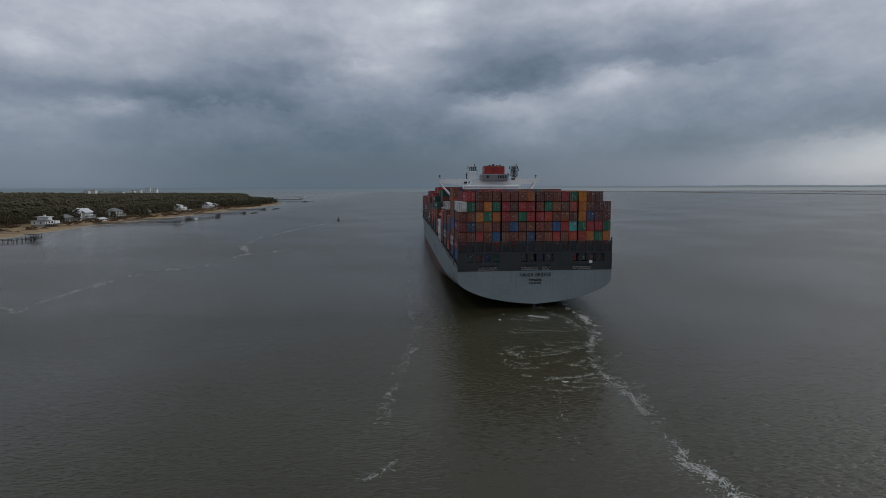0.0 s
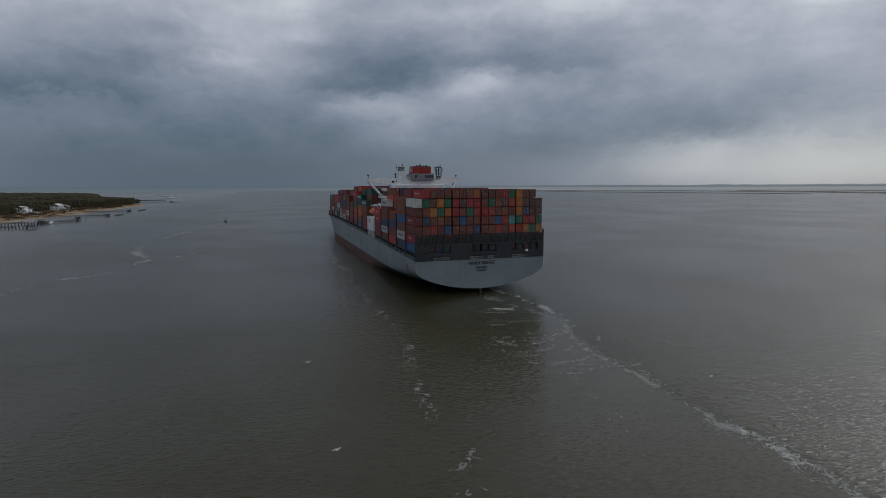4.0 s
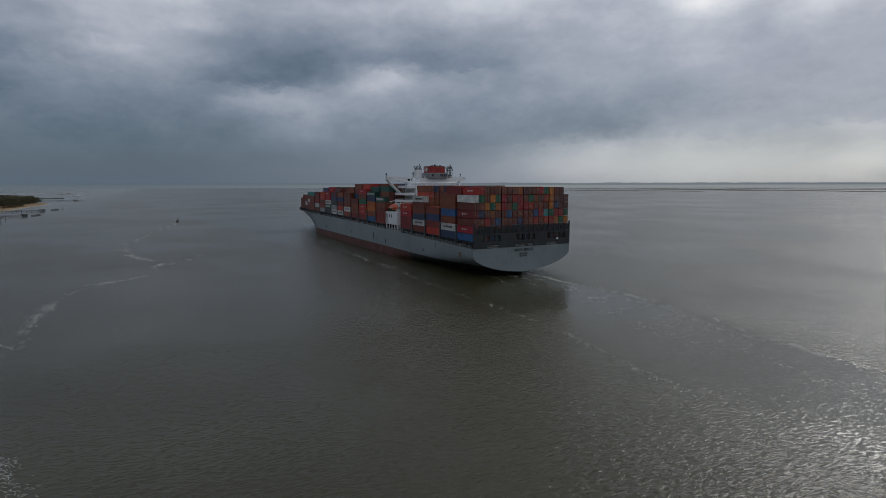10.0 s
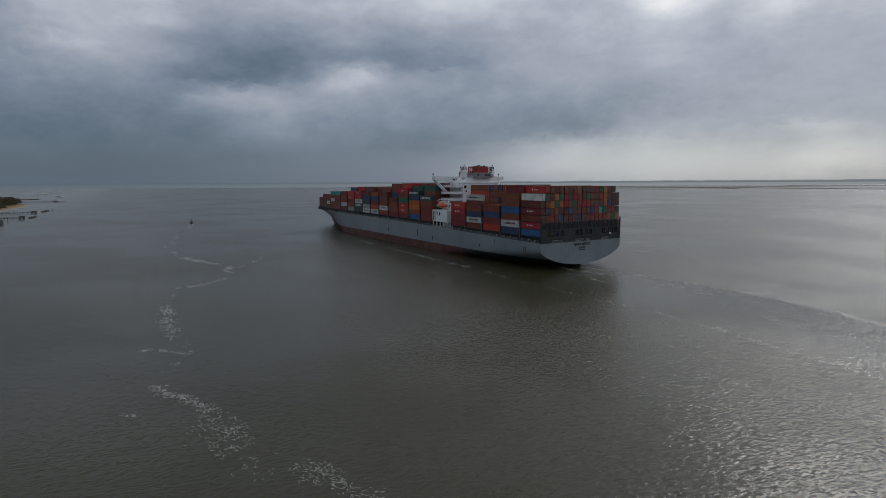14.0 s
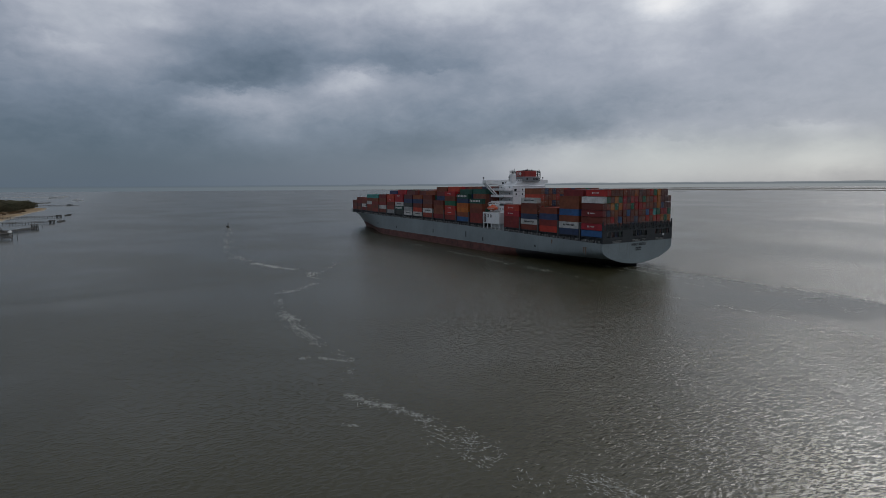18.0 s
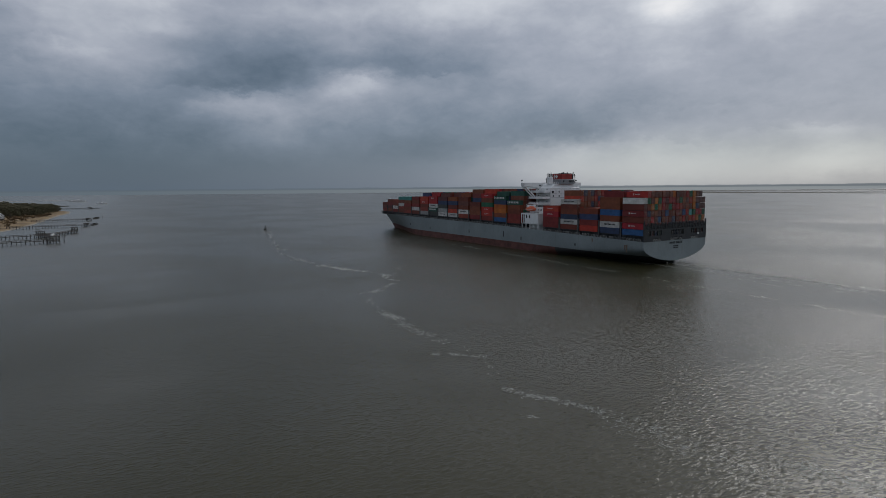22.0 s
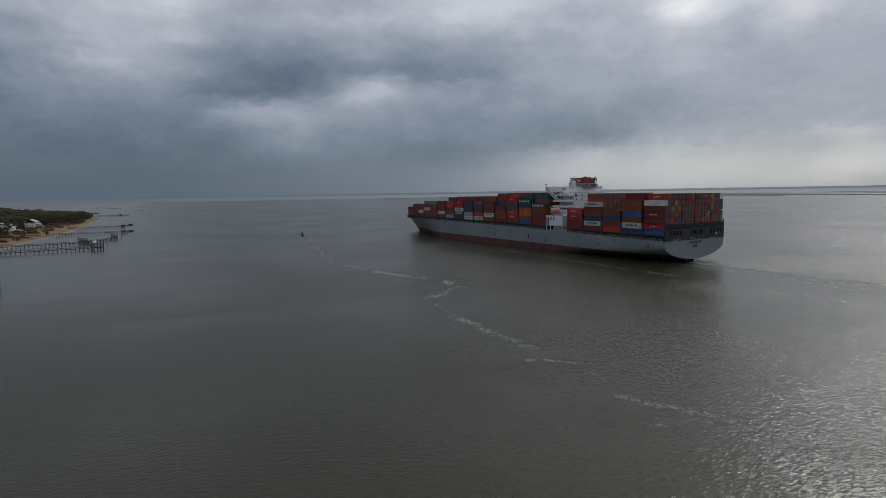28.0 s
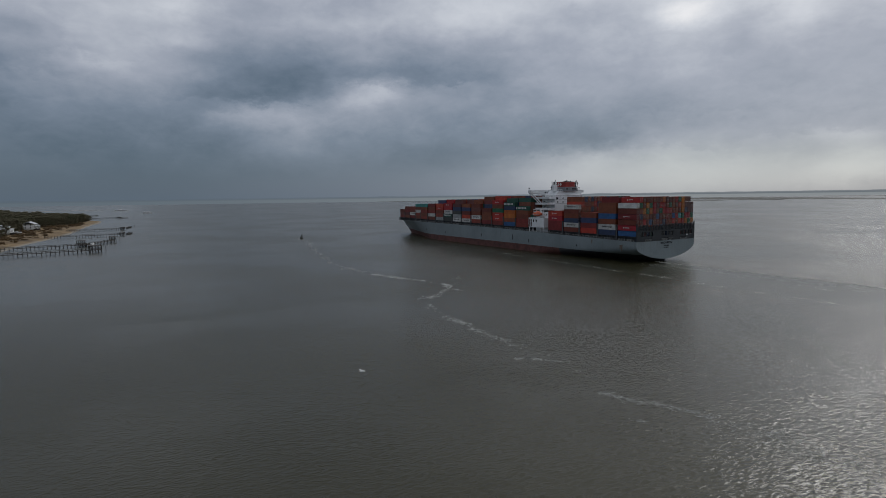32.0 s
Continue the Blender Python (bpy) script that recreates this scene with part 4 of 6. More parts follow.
    # storey lines and windows of the upper house
    for z in (31.0, 33.4):
        for x in (-9.8, -5.4, 1.2, 7.8):
            part("aft_window", Build().slab(x, x + 0.8, 74.40, 74.5, z, z + 0.9, 0.04), GLASS, ship)
    for z in (30.4, 32.9, 35.4):
        part("storey_band", Build().box(-11.56, 11.56, 74.42, 74.48, z, z + 0.12), GREY, ship)
    # funnel casing and funnel
    b = Build().slab(-4.3, 6.6, 74.0, 83.4, 38.3, 41.0, 0.2)
    part("funnel_casing", b, GREY, ship, "grey funnel casing")
    b = Build()
    for i, x in enumerate((-3.6, 1.2, 2.2, 3.2, 4.2)):
        part("casing_mark", Build().box(x + 0.9, x + (2.0 if i == 0 else 1.6), 73.92, 73.99, 39.2, 40.4), BLACK, ship)
    b = Build().slab(-3.2, 5.2, 74.6, 82.6, 41.0, 44.2, 0.25)
    fun = part("funnel", b, FUNNEL, ship, "red funnel top with a white mark")
    for x in (-3.24, 5.24):
        m = part("funnel_mark", Build().box(x - 0.03, x + 0.03, 80.4, 81.0, 41.5, 43.8), MARK, fun, "plain white mark")
        part("mark_wedge", Build().prism([(80.0, 42.65), (78.8, 43.8), (77.6, 42.65), (78.8, 41.5)], "x", x - 0.03, x + 0.03), MARK, m)
    b = Build()
    for i, x in enumerate((-2.2, -0.8, 0.8, 2.2, 3.6)):
        b.tube((x, 77.5 + 0.8 * math.sin(x * 3), 43.9), (x, 77.2, 44.55 + 0.25 * (i % 3)), 0.5, 8)
    b.box(-3.0, 5.0, 74.8, 82.4, 44.15, 44.4)
    part("exhaust_pipes", b, BLACK, fun, "sooty exhaust pipes and grating")
    # masts
    for x, wide in ((-7.8, 1.5), (10.2, 0.9)):
        b = Build()
        b.slab(x - wide, x + wide, 78.2, 80.8, 38.3, 42.4 if wide > 1 else 40.2, 0.15)
        b.tube((x, 79.5, 40), (x, 79.5, 45.0), 0.25, 6, 0.12)
        for z, w in ((42.2, 1.9), (43.2, 2.3), (44.3, 1.2)):
            b.box(x - w, x + w, 79.35, 79.65, z, z + 0.14)
        mast = part("radar_mast", b, WHITE if wide > 1 else LASH, ship)
        b = Build()
        for dx, z in ((-2.0, 43.35), (-1.2, 42.3), (1.5, 43.3), (1.9, 42.3), (0.9, 44.4)):
            b.tube((x + dx, 79.5, z), (x + dx, 79.5, z + 1.1), 0.16, 6)
        b.box(x - 1.6, x + 1.6, 79.1, 79.3, 43.9, 44.2)
        for dx in (-1.3, -0.5, 0.5, 1.3):
            for y in (78.6, 80.4):
                b.tube((x + dx, y, 40.2 if wide < 1 else 42.3), (x + dx * 0.8, y, 44.0), 0.1, 5)
        for z in (41.2, 42.5, 43.3):
            if wide < 1 or z > 42:
                b.box(x - 1.4, x + 1.4, 78.5, 80.5, z, z + 0.1)
        b.tube((x - 2.6, 79.5, 39.0), (x - 2.6, 79.5, 41.6), 0.22, 6)
        b.box(x - 3.1, x - 2.1, 79.3, 79.7, 40.6, 40.9)
        part("aerials", b, BLACK, mast)
    for x in (-21.2, 22.0):
        b = Build().tube((x, 88.5, 38.5), (x, 88.5, 40.4), 0.12, 6)
        b.ball((x, 88.5, 40.5), 0.45, 0.45, 0.45, 8, 6)
        part("wing_light", b, LASH, ship)


# colours of the after faces of the sternmost bay, tier by tier from the lowest; port to starboard
STERN_TIERS = (
    # lowest tier: dark colours chosen for the dimness behind the bulwark, as painted shade
    "black black purple navy dkgreen black purple black black navy black black purple dkred black purple black purple",
    "dkred brown purple brown red brown dkred navy navy brown purple dkred brown navy dkred brown purple dkred",
    "brown brown red brown blue brown brown brown navy brown rust red brown red red orange green orange",
    "red navy brown rust brown brown blue brown brown dkred brown blue red teal green red red green",
    "dkred rust orange green orange red brown green red red red brown rust brown orange navy purple purple",
    "white green brown orange green red purple red red brown green rust purple red orange purple purple purple",
    "- red brown brown brown rust brown brown orange purple brown rust red green orange brown purple -",
)
# outermost port stacks from the stern forward: tier height, colours from the lowest; an asterisk marks lettering
PORT_STACKS = (
    (2.9, "blue red* brown dkred* brown white"), (2.9, "navy white* brown blue brown brown"), (2.9, "red dkred navy rust"),
    (2.62, "brown white* navy brown brown white*"), (2.9, "dkred dkred red* red*"),
    (2.72, "dkred dkred brown brown dkgreen* "), (2.65, "blue rust orange orange navy dkgreen*"), (2.85, "dkred red* red* green brown red*"), (2.8, "dkred brown brown brown"),
    (2.85, "dkred white* brown purple brown"), (2.8, "white* red brown navy rust"), (2.8, "white* grey black navy purple"), (2.85, "black dkgreen* white* red red*"),
    (2.75, "grey dkred brown red* red"), (2.7, "brown white dkred brown dkred"), (2.6, "dkred brown dkred brown teal"), (2.6, "brown dkred white brown teal"),
    (2.6, "dkred white* brown dkred"), (2.6, "brown purple dkred brown"), (2.55, "dkred purple brown"),
)
# tiers in the stacks behind the outermost ones
INNER_TIERS = (7, 7, 4, 7, 4, 7, 7, 7, 7, 6, 6, 6, 6, 6, 5, 5, 5, 4, 4, 3)


def make_boxes(ship, rng):
    bays = BAYS_AFT + BAYS_FORE
    marks = Build()
    rest = Build()
    for n, y in enumerate(bays):
        h, names = PORT_STACKS[n]
        names = names.split()
        half = stack_half(y + (12 if y > 230 else 0))
        cols = 18 if n < 16 else int(half * 2 / 2.5)
        base = 14.0 if n == 0 else deck_z(y) + 2.45
        for i, c in enumerate(names):
            if n == 0:
                break
            x = -half + 1.22
            me = container_mesh(c.strip("*"), h, int(n == 3))
            part("container", me, None, ship, at=pose(x, y, base + i * h))
            if c.endswith("*"):
                lettered(ship, x - 1.28, y, base + i * h, h, c)
        # top of the second row, seen over the outermost stack
        tiers = INNER_TIERS[n]
        for j in range(1, cols):
            x = -half + 1.22 + j * (2 * half - 2.44) / (cols - 1)
            if n == 0:
                continue
            t = tiers - (1 if rng.random() < 0.12 and n > 4 else 0) - (1 if j == cols - 1 else 0)
            hh = h if n > 4 else 2.9
            for i in range(t):
                seen = (i == t - 1) or j in (1,) or i >= len(names) - 1 or n == 3
                if not seen:
                    continue
                z = base + i * hh
                if (i == t - 1 and j < 3) or (n == 3 and i >= 4 and j < 8):
                    c = rng.choice(("brown", "dkred", "brown", "red", "rust", "purple", "brown", "navy"))
                    if n in (5, 6, 15, 16) and j < 3:
                        c = "teal" if n > 6 else "dkgreen"
                    part("container", container_mesh(c, hh, int(n == 3) * (1 + (i + j) % 3)), None, ship, at=pose(x, y, z))
                elif n in (15, 16) and i == t - 1:
                    part("container", container_mesh("teal", hh, 0), None, ship, at=pose(x, y, z))
                elif n == 8 and i == t - 1 and 5 <= j <= 12:
                    part("container", container_mesh("white", hh, 0), None, ship, at=pose(x, y, z))
                else:
                    w = 1.2
                    rest.box(x - w, x + w, y + 0.02, y + 12.17, z + 0.02, z + hh - 0.03)
    # the sternmost bay, whose doors face aft
    for i, row in enumerate(STERN_TIERS):
        for j, c in enumerate(row.split()):
            if c == "-":
                continue
            if j == 0:
                c = PORT_STACKS[0][1].split()[i].strip("*")
            x = -22.45 + 1.22 + j * 2.45 + 0.28 * ((j > 4) + (j > 8) + (j > 13))
            part("container", container_mesh(c, 2.72, 1 + (i * 7 + j * 5) % 3), None, ship, at=pose(x, 0.7, 14.0 + i * 2.9))
            if (j == 0 and i in (1, 3)) or (j == 1 and i == 6):
                lettered(ship, x - 1.28, 0.7, 14.0 + i * 2.9, 2.9, c)
    ob = part("containers_inboard", rest, MIXED, ship, "closely stowed brown, red and blue containers inboard")
    ob["kind"] = "stuff"


def lettered(ship, x, y, z, h, c):
    """Plain bars where a company's letters stand."""
    pale = c.startswith("white") or c.startswith("grey")
    if pale:
        y0, y1, n, z0, z1 = y + 2.2, y + 9.6, 9, z + h * 0.42, z + h * 0.66
    elif "green" in c:
        y0, y1, n, z0, z1 = y + 1.5, y + 10.8, 6, z + h * 0.35, z + h * 0.75
    else:
        y0, y1, n, z0, z1 = y + 4.4, y + 7.2, 4, z + h * 0.42, z + h * 0.58
    step = (y1 - y0) / n
    for i in range(n):
        q, w = y0 + step * (i + 0.15), step * 0.66
        bar = Build().add([(0, q, z0), (0, q + w, z0), (0, q + w, z1), (0, q, z1)], [(0, 3, 2, 1)])
        part("letter_bar", bar, INK if pale else MARK, ship, at=pose(x + 0.03, 0, 0))
    if not pale:
        e = Build()
        e.add([(0, y1 + 0.5, z0 - 0.15), (0, y1 + 1.2, z0 - 0.15), (0, y1 + 1.2, z1 + 0.15), (0, y1 + 0.5, z1 + 0.15)], [(0, 3, 2, 1)])
        part("emblem_bar", e, MARK, ship, at=pose(x + 0.03, 0, 0))


SHIP = make_ship()

# ---------------------------------------------------------------- water and shores
def line_at(pts, t):
    """x at y = t along a list of (y, x)."""
    return float(np.interp(t, [p[0] for p in pts], [p[1] for p in pts]))


SHORE = ((-700, -324), (250, -323), (384, -333), (460, -323), (538, -320), (600, -309), (718, -304), (842, -303), (950, -301), (1050, -297), (1130, -300),
         (1152, -312), (1200, -352), (1300, -420), (1500, -480), (1750, -540), (2000, -620), (2200, -900), (2600, -2000), (2800, -4200))
WOOD_EDGE = ((-700, -372), (250, -384), (330, -392), (400, -376), (440, -366), (500, -358), (600, -356), (650, -358), (740, -358), (840, -356), (900, -328), (1060, -320), (1120, -318),
             (1152, -327), (1200, -366), (1300, -434), (1500, -492), (1750, -552), (2000, -632), (2200, -915), (2600, -2020), (2800, -4200))


def shore(y):
    return line_at(SHORE, y) + 3.5 * noise.noise((y * 0.018, 3.1, 0)) + 1.2 * noise.noise((y * 0.09, 7.7, 0))


def ground_z(x, y):
    d = shore(y) - x
    z = float(np.interp(d, (-12, 0, 5, 14, 60, 200, 4000), (-1.6, 0, 0.7, 1.5, 3.2, 4.5, 6.0)))
    return z + (0.35 * noise.noise((x * 0.05, y * 0.05, 0)) if d > 8 else 0.0)


def make_water():
    b = Build()
    edges = [-14000, -5000, -2500, -1200, -600, -300, 0, 300, 600, 1200, 2500, 5000, 14000]
    n = len(edges)
    b.v = [(x, y + 400, 0) for y in edges for x in edges]
    b.f = [(j * n + i, j * n + i + 1, (j + 1) * n + i + 1, (j + 1) * n + i) for j in range(n - 1) for i in range(n - 1)]
    ob = new("water", b.mesh("water", WATER))
    tagged(ob, "wide grey-brown river mouth with small ripples", "water", kind="structure")


def land_material():
    m = bpy.data.materials.new("shore_ground")
    m.use_nodes = True
    k = Nodes(m.node_tree)
    bsdf = m.node_tree.nodes["Principled BSDF"]
    pos = k.make("ShaderNodeNewGeometry").outputs["Position"]
    sep = k.make("ShaderNodeSeparateXYZ")
    k.link(pos, sep.inputs[0])
    patch = k.noise(pos, 0.035, 4.0, 0.6)
    fine = k.noise(pos, 0.5, 5.0, 0.65)
    grass = k.ramp(k.math("MULTIPLY_ADD", fine, 0.4, k.math("MULTIPLY", patch, 0.6)),
                   ((0.34, (0.055, 0.038, 0.022)), (0.45, (0.15, 0.10, 0.048)), (0.56, (0.29, 0.20, 0.10)), (0.66, (0.13, 0.085, 0.042))))
    sand = k.ramp(fine, ((0.3, (0.20, 0.172, 0.135)), (0.7, (0.32, 0.29, 0.24))))
    z = k.math("MULTIPLY_ADD", k.math("SUBTRACT", patch, 0.5), 1.6, sep.outputs[2])
    k.link(k.mix(k.smooth(z, 0.3, 0.7), sand, grass), bsdf.inputs["Base Color"])
    bsdf.inputs["Roughness"].default_value = 0.95
    n = k.make("ShaderNodeBump")
    n.inputs["Distance"].default_value = 0.4
    k.link(fine, n.inputs["Height"])
    k.link(n.outputs[0], bsdf.inputs["Normal"])
    return m


def make_land():
    b = Build()
    ys = list(np.arange(-700, 150, 60.0)) + list(np.arange(150, 1400, 8.0)) + list(np.arange(1400, 2801, 40.0))
    ds = [-12, -6, -3, 0, 2, 4, 6, 9, 13, 18, 24, 31, 39, 48, 58, 70, 90, 120, 170, 250, 400, 700, 1200, 2200, 3600]
    for y in ys:
        s = shore(y)
        b.v += [(s - d, y, ground_z(s - d, y)) for d in ds]
    n = len(ds)
    b.f = [(j * n + i, j * n + i + 1, (j + 1) * n + i + 1, (j + 1) * n + i) for j in range(len(ys) - 1) for i in range(n - 1)]
    ob = new("ground", b.mesh("ground", land_material(), True))
    tagged(ob, "low shore of dry tan grass edged by a pale sand beach", "ground", kind="structure")


def quick_mesh(name, verts, tris, material, smooth=False):
    """A mesh straight from arrays."""
    me = bpy.data.meshes.new(name)
    me.vertices.add(len(verts))
    me.vertices.foreach_set("co", np.asarray(verts, np.float32).ravel())
    me.loops.add(len(tris) * 3)
    me.loops.foreach_set("vertex_index", np.asarray(tris, np.int32).ravel())
    me.polygons.add(len(tris))
    me.polygons.foreach_set("loop_start", np.arange(0, len(tris) * 3, 3, dtype=np.int32))
    me.materials.append(material)
    if smooth:
        me.polygons.foreach_set("use_smooth", np.ones(len(tris), bool))
    me.update(calc_edges=True)
    me.validate()
    return me


def foliage_material(name, stops):
    m = bpy.data.materials.new(name)
    m.use_nodes = True
    k = Nodes(m.node_tree)
    bsdf = m.node_tree.nodes["Principled BSDF"]
    g = k.make("ShaderNodeNewGeometry")
    f = k.math("MULTIPLY_ADD", k.noise(g.outputs["Position"], 0.02, 3.0), 0.9, k.math("MULTIPLY_ADD", g.outputs["Random Per Island"], 0.2, -0.05))
    k.link(k.ramp(f, stops), bsdf.inputs["Base Color"])
    bsdf.inputs["Roughness"].default_value = 0.9
    bsdf.inputs["Specular IOR Level"].default_value = 0.2
    return m


WOODS = foliage_material("winter_woods", ((0.25, (0.054, 0.057, 0.029)), (0.42, (0.066, 0.063, 0.036)), (0.58, (0.086, 0.073, 0.045)), (0.75, (0.056, 0.059, 0.031))))
SCRUB = foliage_material("brown_scrub", ((0.3, (0.06, 0.04, 0.022)), (0.7, (0.12, 0.075, 0.035))))
BARK = surface("bark", (0.07, 0.055, 0.045), 0.9, coarse=0.6, fine=5.0)
OCTA = np.array([(1, 0, 0), (-1, 0, 0), (0, 1, 0), (0, -1, 0), (0, 0, 1), (0, 0, -1)], float)
OCTA_F = np.array([(0, 2, 4), (2, 1, 4), (1, 3, 4), (3, 0, 4), (2, 0, 5), (1, 2, 5), (3, 1, 5), (0, 3, 5)])
PHI = (1 + 5**0.5) / 2
ICO = np.array([(-1, PHI, 0), (1, PHI, 0), (-1, -PHI, 0), (1, -PHI, 0), (0, -1, PHI), (0, 1, PHI), (0, -1, -PHI), (0, 1, -PHI), (PHI, 0, -1), (PHI, 0, 1), (-PHI, 0, -1), (-PHI, 0, 1)]) / 1.9
ICO_F = np.array([(0, 11, 5), (0, 5, 1), (0, 1, 7), (0, 7, 10), (0, 10, 11), (1, 5, 9), (5, 11, 4), (11, 10, 2), (10, 7, 6), (7, 1, 8),
                  (3, 9, 4), (3, 4, 2), (3, 2, 6), (3, 6, 8), (3, 8, 9), (4, 9, 5), (2, 4, 11), (6, 2, 10), (8, 6, 7), (9, 8, 1)])


def clumps(rng, n, radius, height, size, base, solid):
    """Uneven clumps spread through a crown, with gaps between them."""
    shape, faces = (ICO, ICO_F) if solid else (OCTA, OCTA_F)
    vs, fs = [], []
    for i in range(n):
        a, r = rng.uniform(0, 6.283), radius * math.sqrt(rng.random())
        z = rng.random()
        r *= 1.0 - 0.55 * z
        s = size * rng.uniform(0.6, 1.25)
        v = shape * s * rng.uniform(0.7, 1.3, (len(shape), 1)) * (1.1, 1.1, 0.75)
        vs.append(v + (r * math.cos(a), r * math.sin(a), base + height * z))
        fs.append(faces + i * len(shape))
    return np.vstack(vs), np.vstack(fs)


def place_crowns(name, label, spots, kinds, material, rng):
    vs, fs, o = [], [], 0
    for x, y, z, s in spots:
        v, f = kinds[rng.integers(len(kinds))]
        a = rng.uniform(0, 6.283)
        c, d = math.cos(a), math.sin(a)
        w = rng.uniform(0.85, 1.2)
        vs.append(np.column_stack((v[:, 0] * c * w - v[:, 1] * d * w, v[:, 0] * d * w + v[:, 1] * c * w, v[:, 2])) * s + (x, y, z))
        fs.append(f + o)
        o += len(v)
    ob = new(name, quick_mesh(name, np.vstack(vs), np.vstack(fs), material, True))
    return tagged(ob, label, "trees", kind="stuff")


HOUSES = (   # x, y, frontage, depth, height to eaves, storeys, kind
    (-362, 372, 20, 12, 6.2, 2, "terraced"), (-376, 424, 14, 10, 4.6, 1, "dark"), (-374, 456, 15, 11, 6.4, 2, "gable"), (-352, 446, 13, 6, 2.6, 1, "shed"),
    (-365, 500, 18, 11, 5.8, 2, "hip"), (-357, 672, 19, 11, 6.4, 2, "stepped"), (-351, 768, 20, 11, 6.0, 2, "white_roof"), (-354, 812, 12, 9, 4.6, 1, "brown"),
    (-362, 575, 11, 8, 3.4, 1, "brown"), (-364, 606, 12, 8, 3.2, 1, "brown"),
)


def make_woods():
    rng = np.random.default_rng(7)
    near = [clumps(rng, 80, 4.6, 8.6, 0.85, 3.2, False) for i in range(9)]
    mid = [clumps(rng, 26, 6.4, 7.0, 1.35, 5.5, False) for i in range(8)]
    far = [clumps(rng, 9, 8.5, 7.5, 4.2, 6.5, False) for i in range(5)]

    def clear(x, y):
        return all(abs(x - h[0]) > h[3] / 2 + 5.5 or abs(y - h[1]) > h[2] / 2 + 3.5 for h in HOUSES)

    a, b, c = [], [], []
    for y in np.arange(120, 1330, 6.5):
        e = line_at(WOOD_EDGE, y) + 7 * noise.noise((y * 0.03, 1.3, 0))
        for d in np.arange(0, 72, 7.0):
            x, yy = e - d + rng.uniform(-3, 3), y + rng.uniform(-3, 3)
            if clear(x, yy):
                a.append((x, yy, ground_z(x, yy) - 0.5, rng.uniform(0.75, 1.2) * (0.75 if d < 7 else 1)))
    for y in np.arange(60, 2250, 13.0):
        e = line_at(WOOD_EDGE, y)
        for d in np.arange(72 if y < 1330 else 0, 640, 13.0):
            x, yy = e - d + rng.uniform(-6, 6), y + rng.uniform(-6, 6)
            b.append((x, yy, ground_z(x, yy) - 0.5, rng.uniform(0.8, 1.35)))
    for y in np.arange(300, 2550, 30.0):
        e = line_at(WOOD_EDGE, y)
        for d in np.arange(640, 2400, 34.0):
            x, yy = e - d + rng.uniform(-14, 14), y + rng.uniform(-14, 14)
            c.append((x, yy, 4.5, rng.uniform(0.85, 1.35)))
    place_crowns("woodland_edge", "dense dark winter woodland behind the shore houses", a, near, WOODS, rng)
    place_crowns("woodland", "dark olive and brown winter woodland", b, mid, WOODS, rng)
    place_crowns("woodland_far", "distant dark wooded skyline", c, far, WOODS, rng)
    # low scrub on the bank
    s = []
    for i in range(360):
        y = rng.uniform(180, 980)
        e, w = shore(y), line_at(WOOD_EDGE, y)
        x = e - 12 - rng.random() ** 0.6 * max(abs(w - e) - 14, 4)
        if clear(x, y):
            s.append((x, y, ground_z(x, y) - 0.2, rng.uniform(0.7, 1.6)))
    low = [clumps(rng, 18, 2.6, 1.1, 0.5, 0.25, False) for i in range(6)]
    place_crowns("scrub", "low brown scrub on the grassy bank", s, low, SCRUB, rng)


def make_tree(x, y, h, seed, group):
    """A single tree: tapered trunk, limbs and a gappy crown."""
    rng = np.random.default_rng(seed)
    t = thing("tree", pose(x, y, ground_z(x, y) - 0.15), "dark green pine with an uneven crown on the shore", "tree", group)
    b = Build().tube((0, 0, 0), (0.3, 0.2, h * 0.55), 0.35, 8, 0.22)
    b.tube((0.3, 0.2, h * 0.55), (0.1, 0.4, h * 0.92), 0.22, 8, 0.06)
    part("trunk", b, BARK, t)
    for i in range(6):
        a, z = rng.uniform(0, 6.28), h * rng.uniform(0.45, 0.8)
        r = h * rng.uniform(0.12, 0.24)
        part("limb", Build().tube((0.25, 0.2, z), (r * math.cos(a), r * math.sin(a), z + h * 0.08), 0.1, 5, 0.03), BARK, t)
    v, f = clumps(rng, 60, h * 0.27, h * 0.6, h * 0.055, h * 0.4, True)
    part("crown", quick_mesh("crown", v, f, WOODS), None, t)


make_water()
make_land()
make_woods()
for i, (x, y, h) in enumerate(((-338, 885, 12), (-346, 845, 11), (-352, 716, 13), (-349, 700, 11), (-351, 640, 14), (-345, 584, 9), (-356, 560, 12), (-352, 545, 11),
                               (-358, 520, 12), (-350, 470, 9), (-371, 410, 13), (-368, 398, 11), (-377, 345, 14), (-380, 330, 13), (-374, 318, 12), (-318, 1040, 11),
                               (-322, 1142, 11), (-372, 1220, 13), (-392, 1240, 12), (-440, 1320, 13))):
    make_tree(x, y, h, 100 + i, "trees along the shore")


# ---------------------------------------------------------------- marsh and far shore to the east
MARSH = surface("marsh_grass", (0.075, 0.07, 0.05), 0.95, dark=0.6, light=1.3, coarse=0.004, fine=0.05)

ROCK = surface("pale_rock", (0.48, 0.48, 0.46), 0.9, dark=0.7, light=1.2, coarse=0.02, fine=0.3)


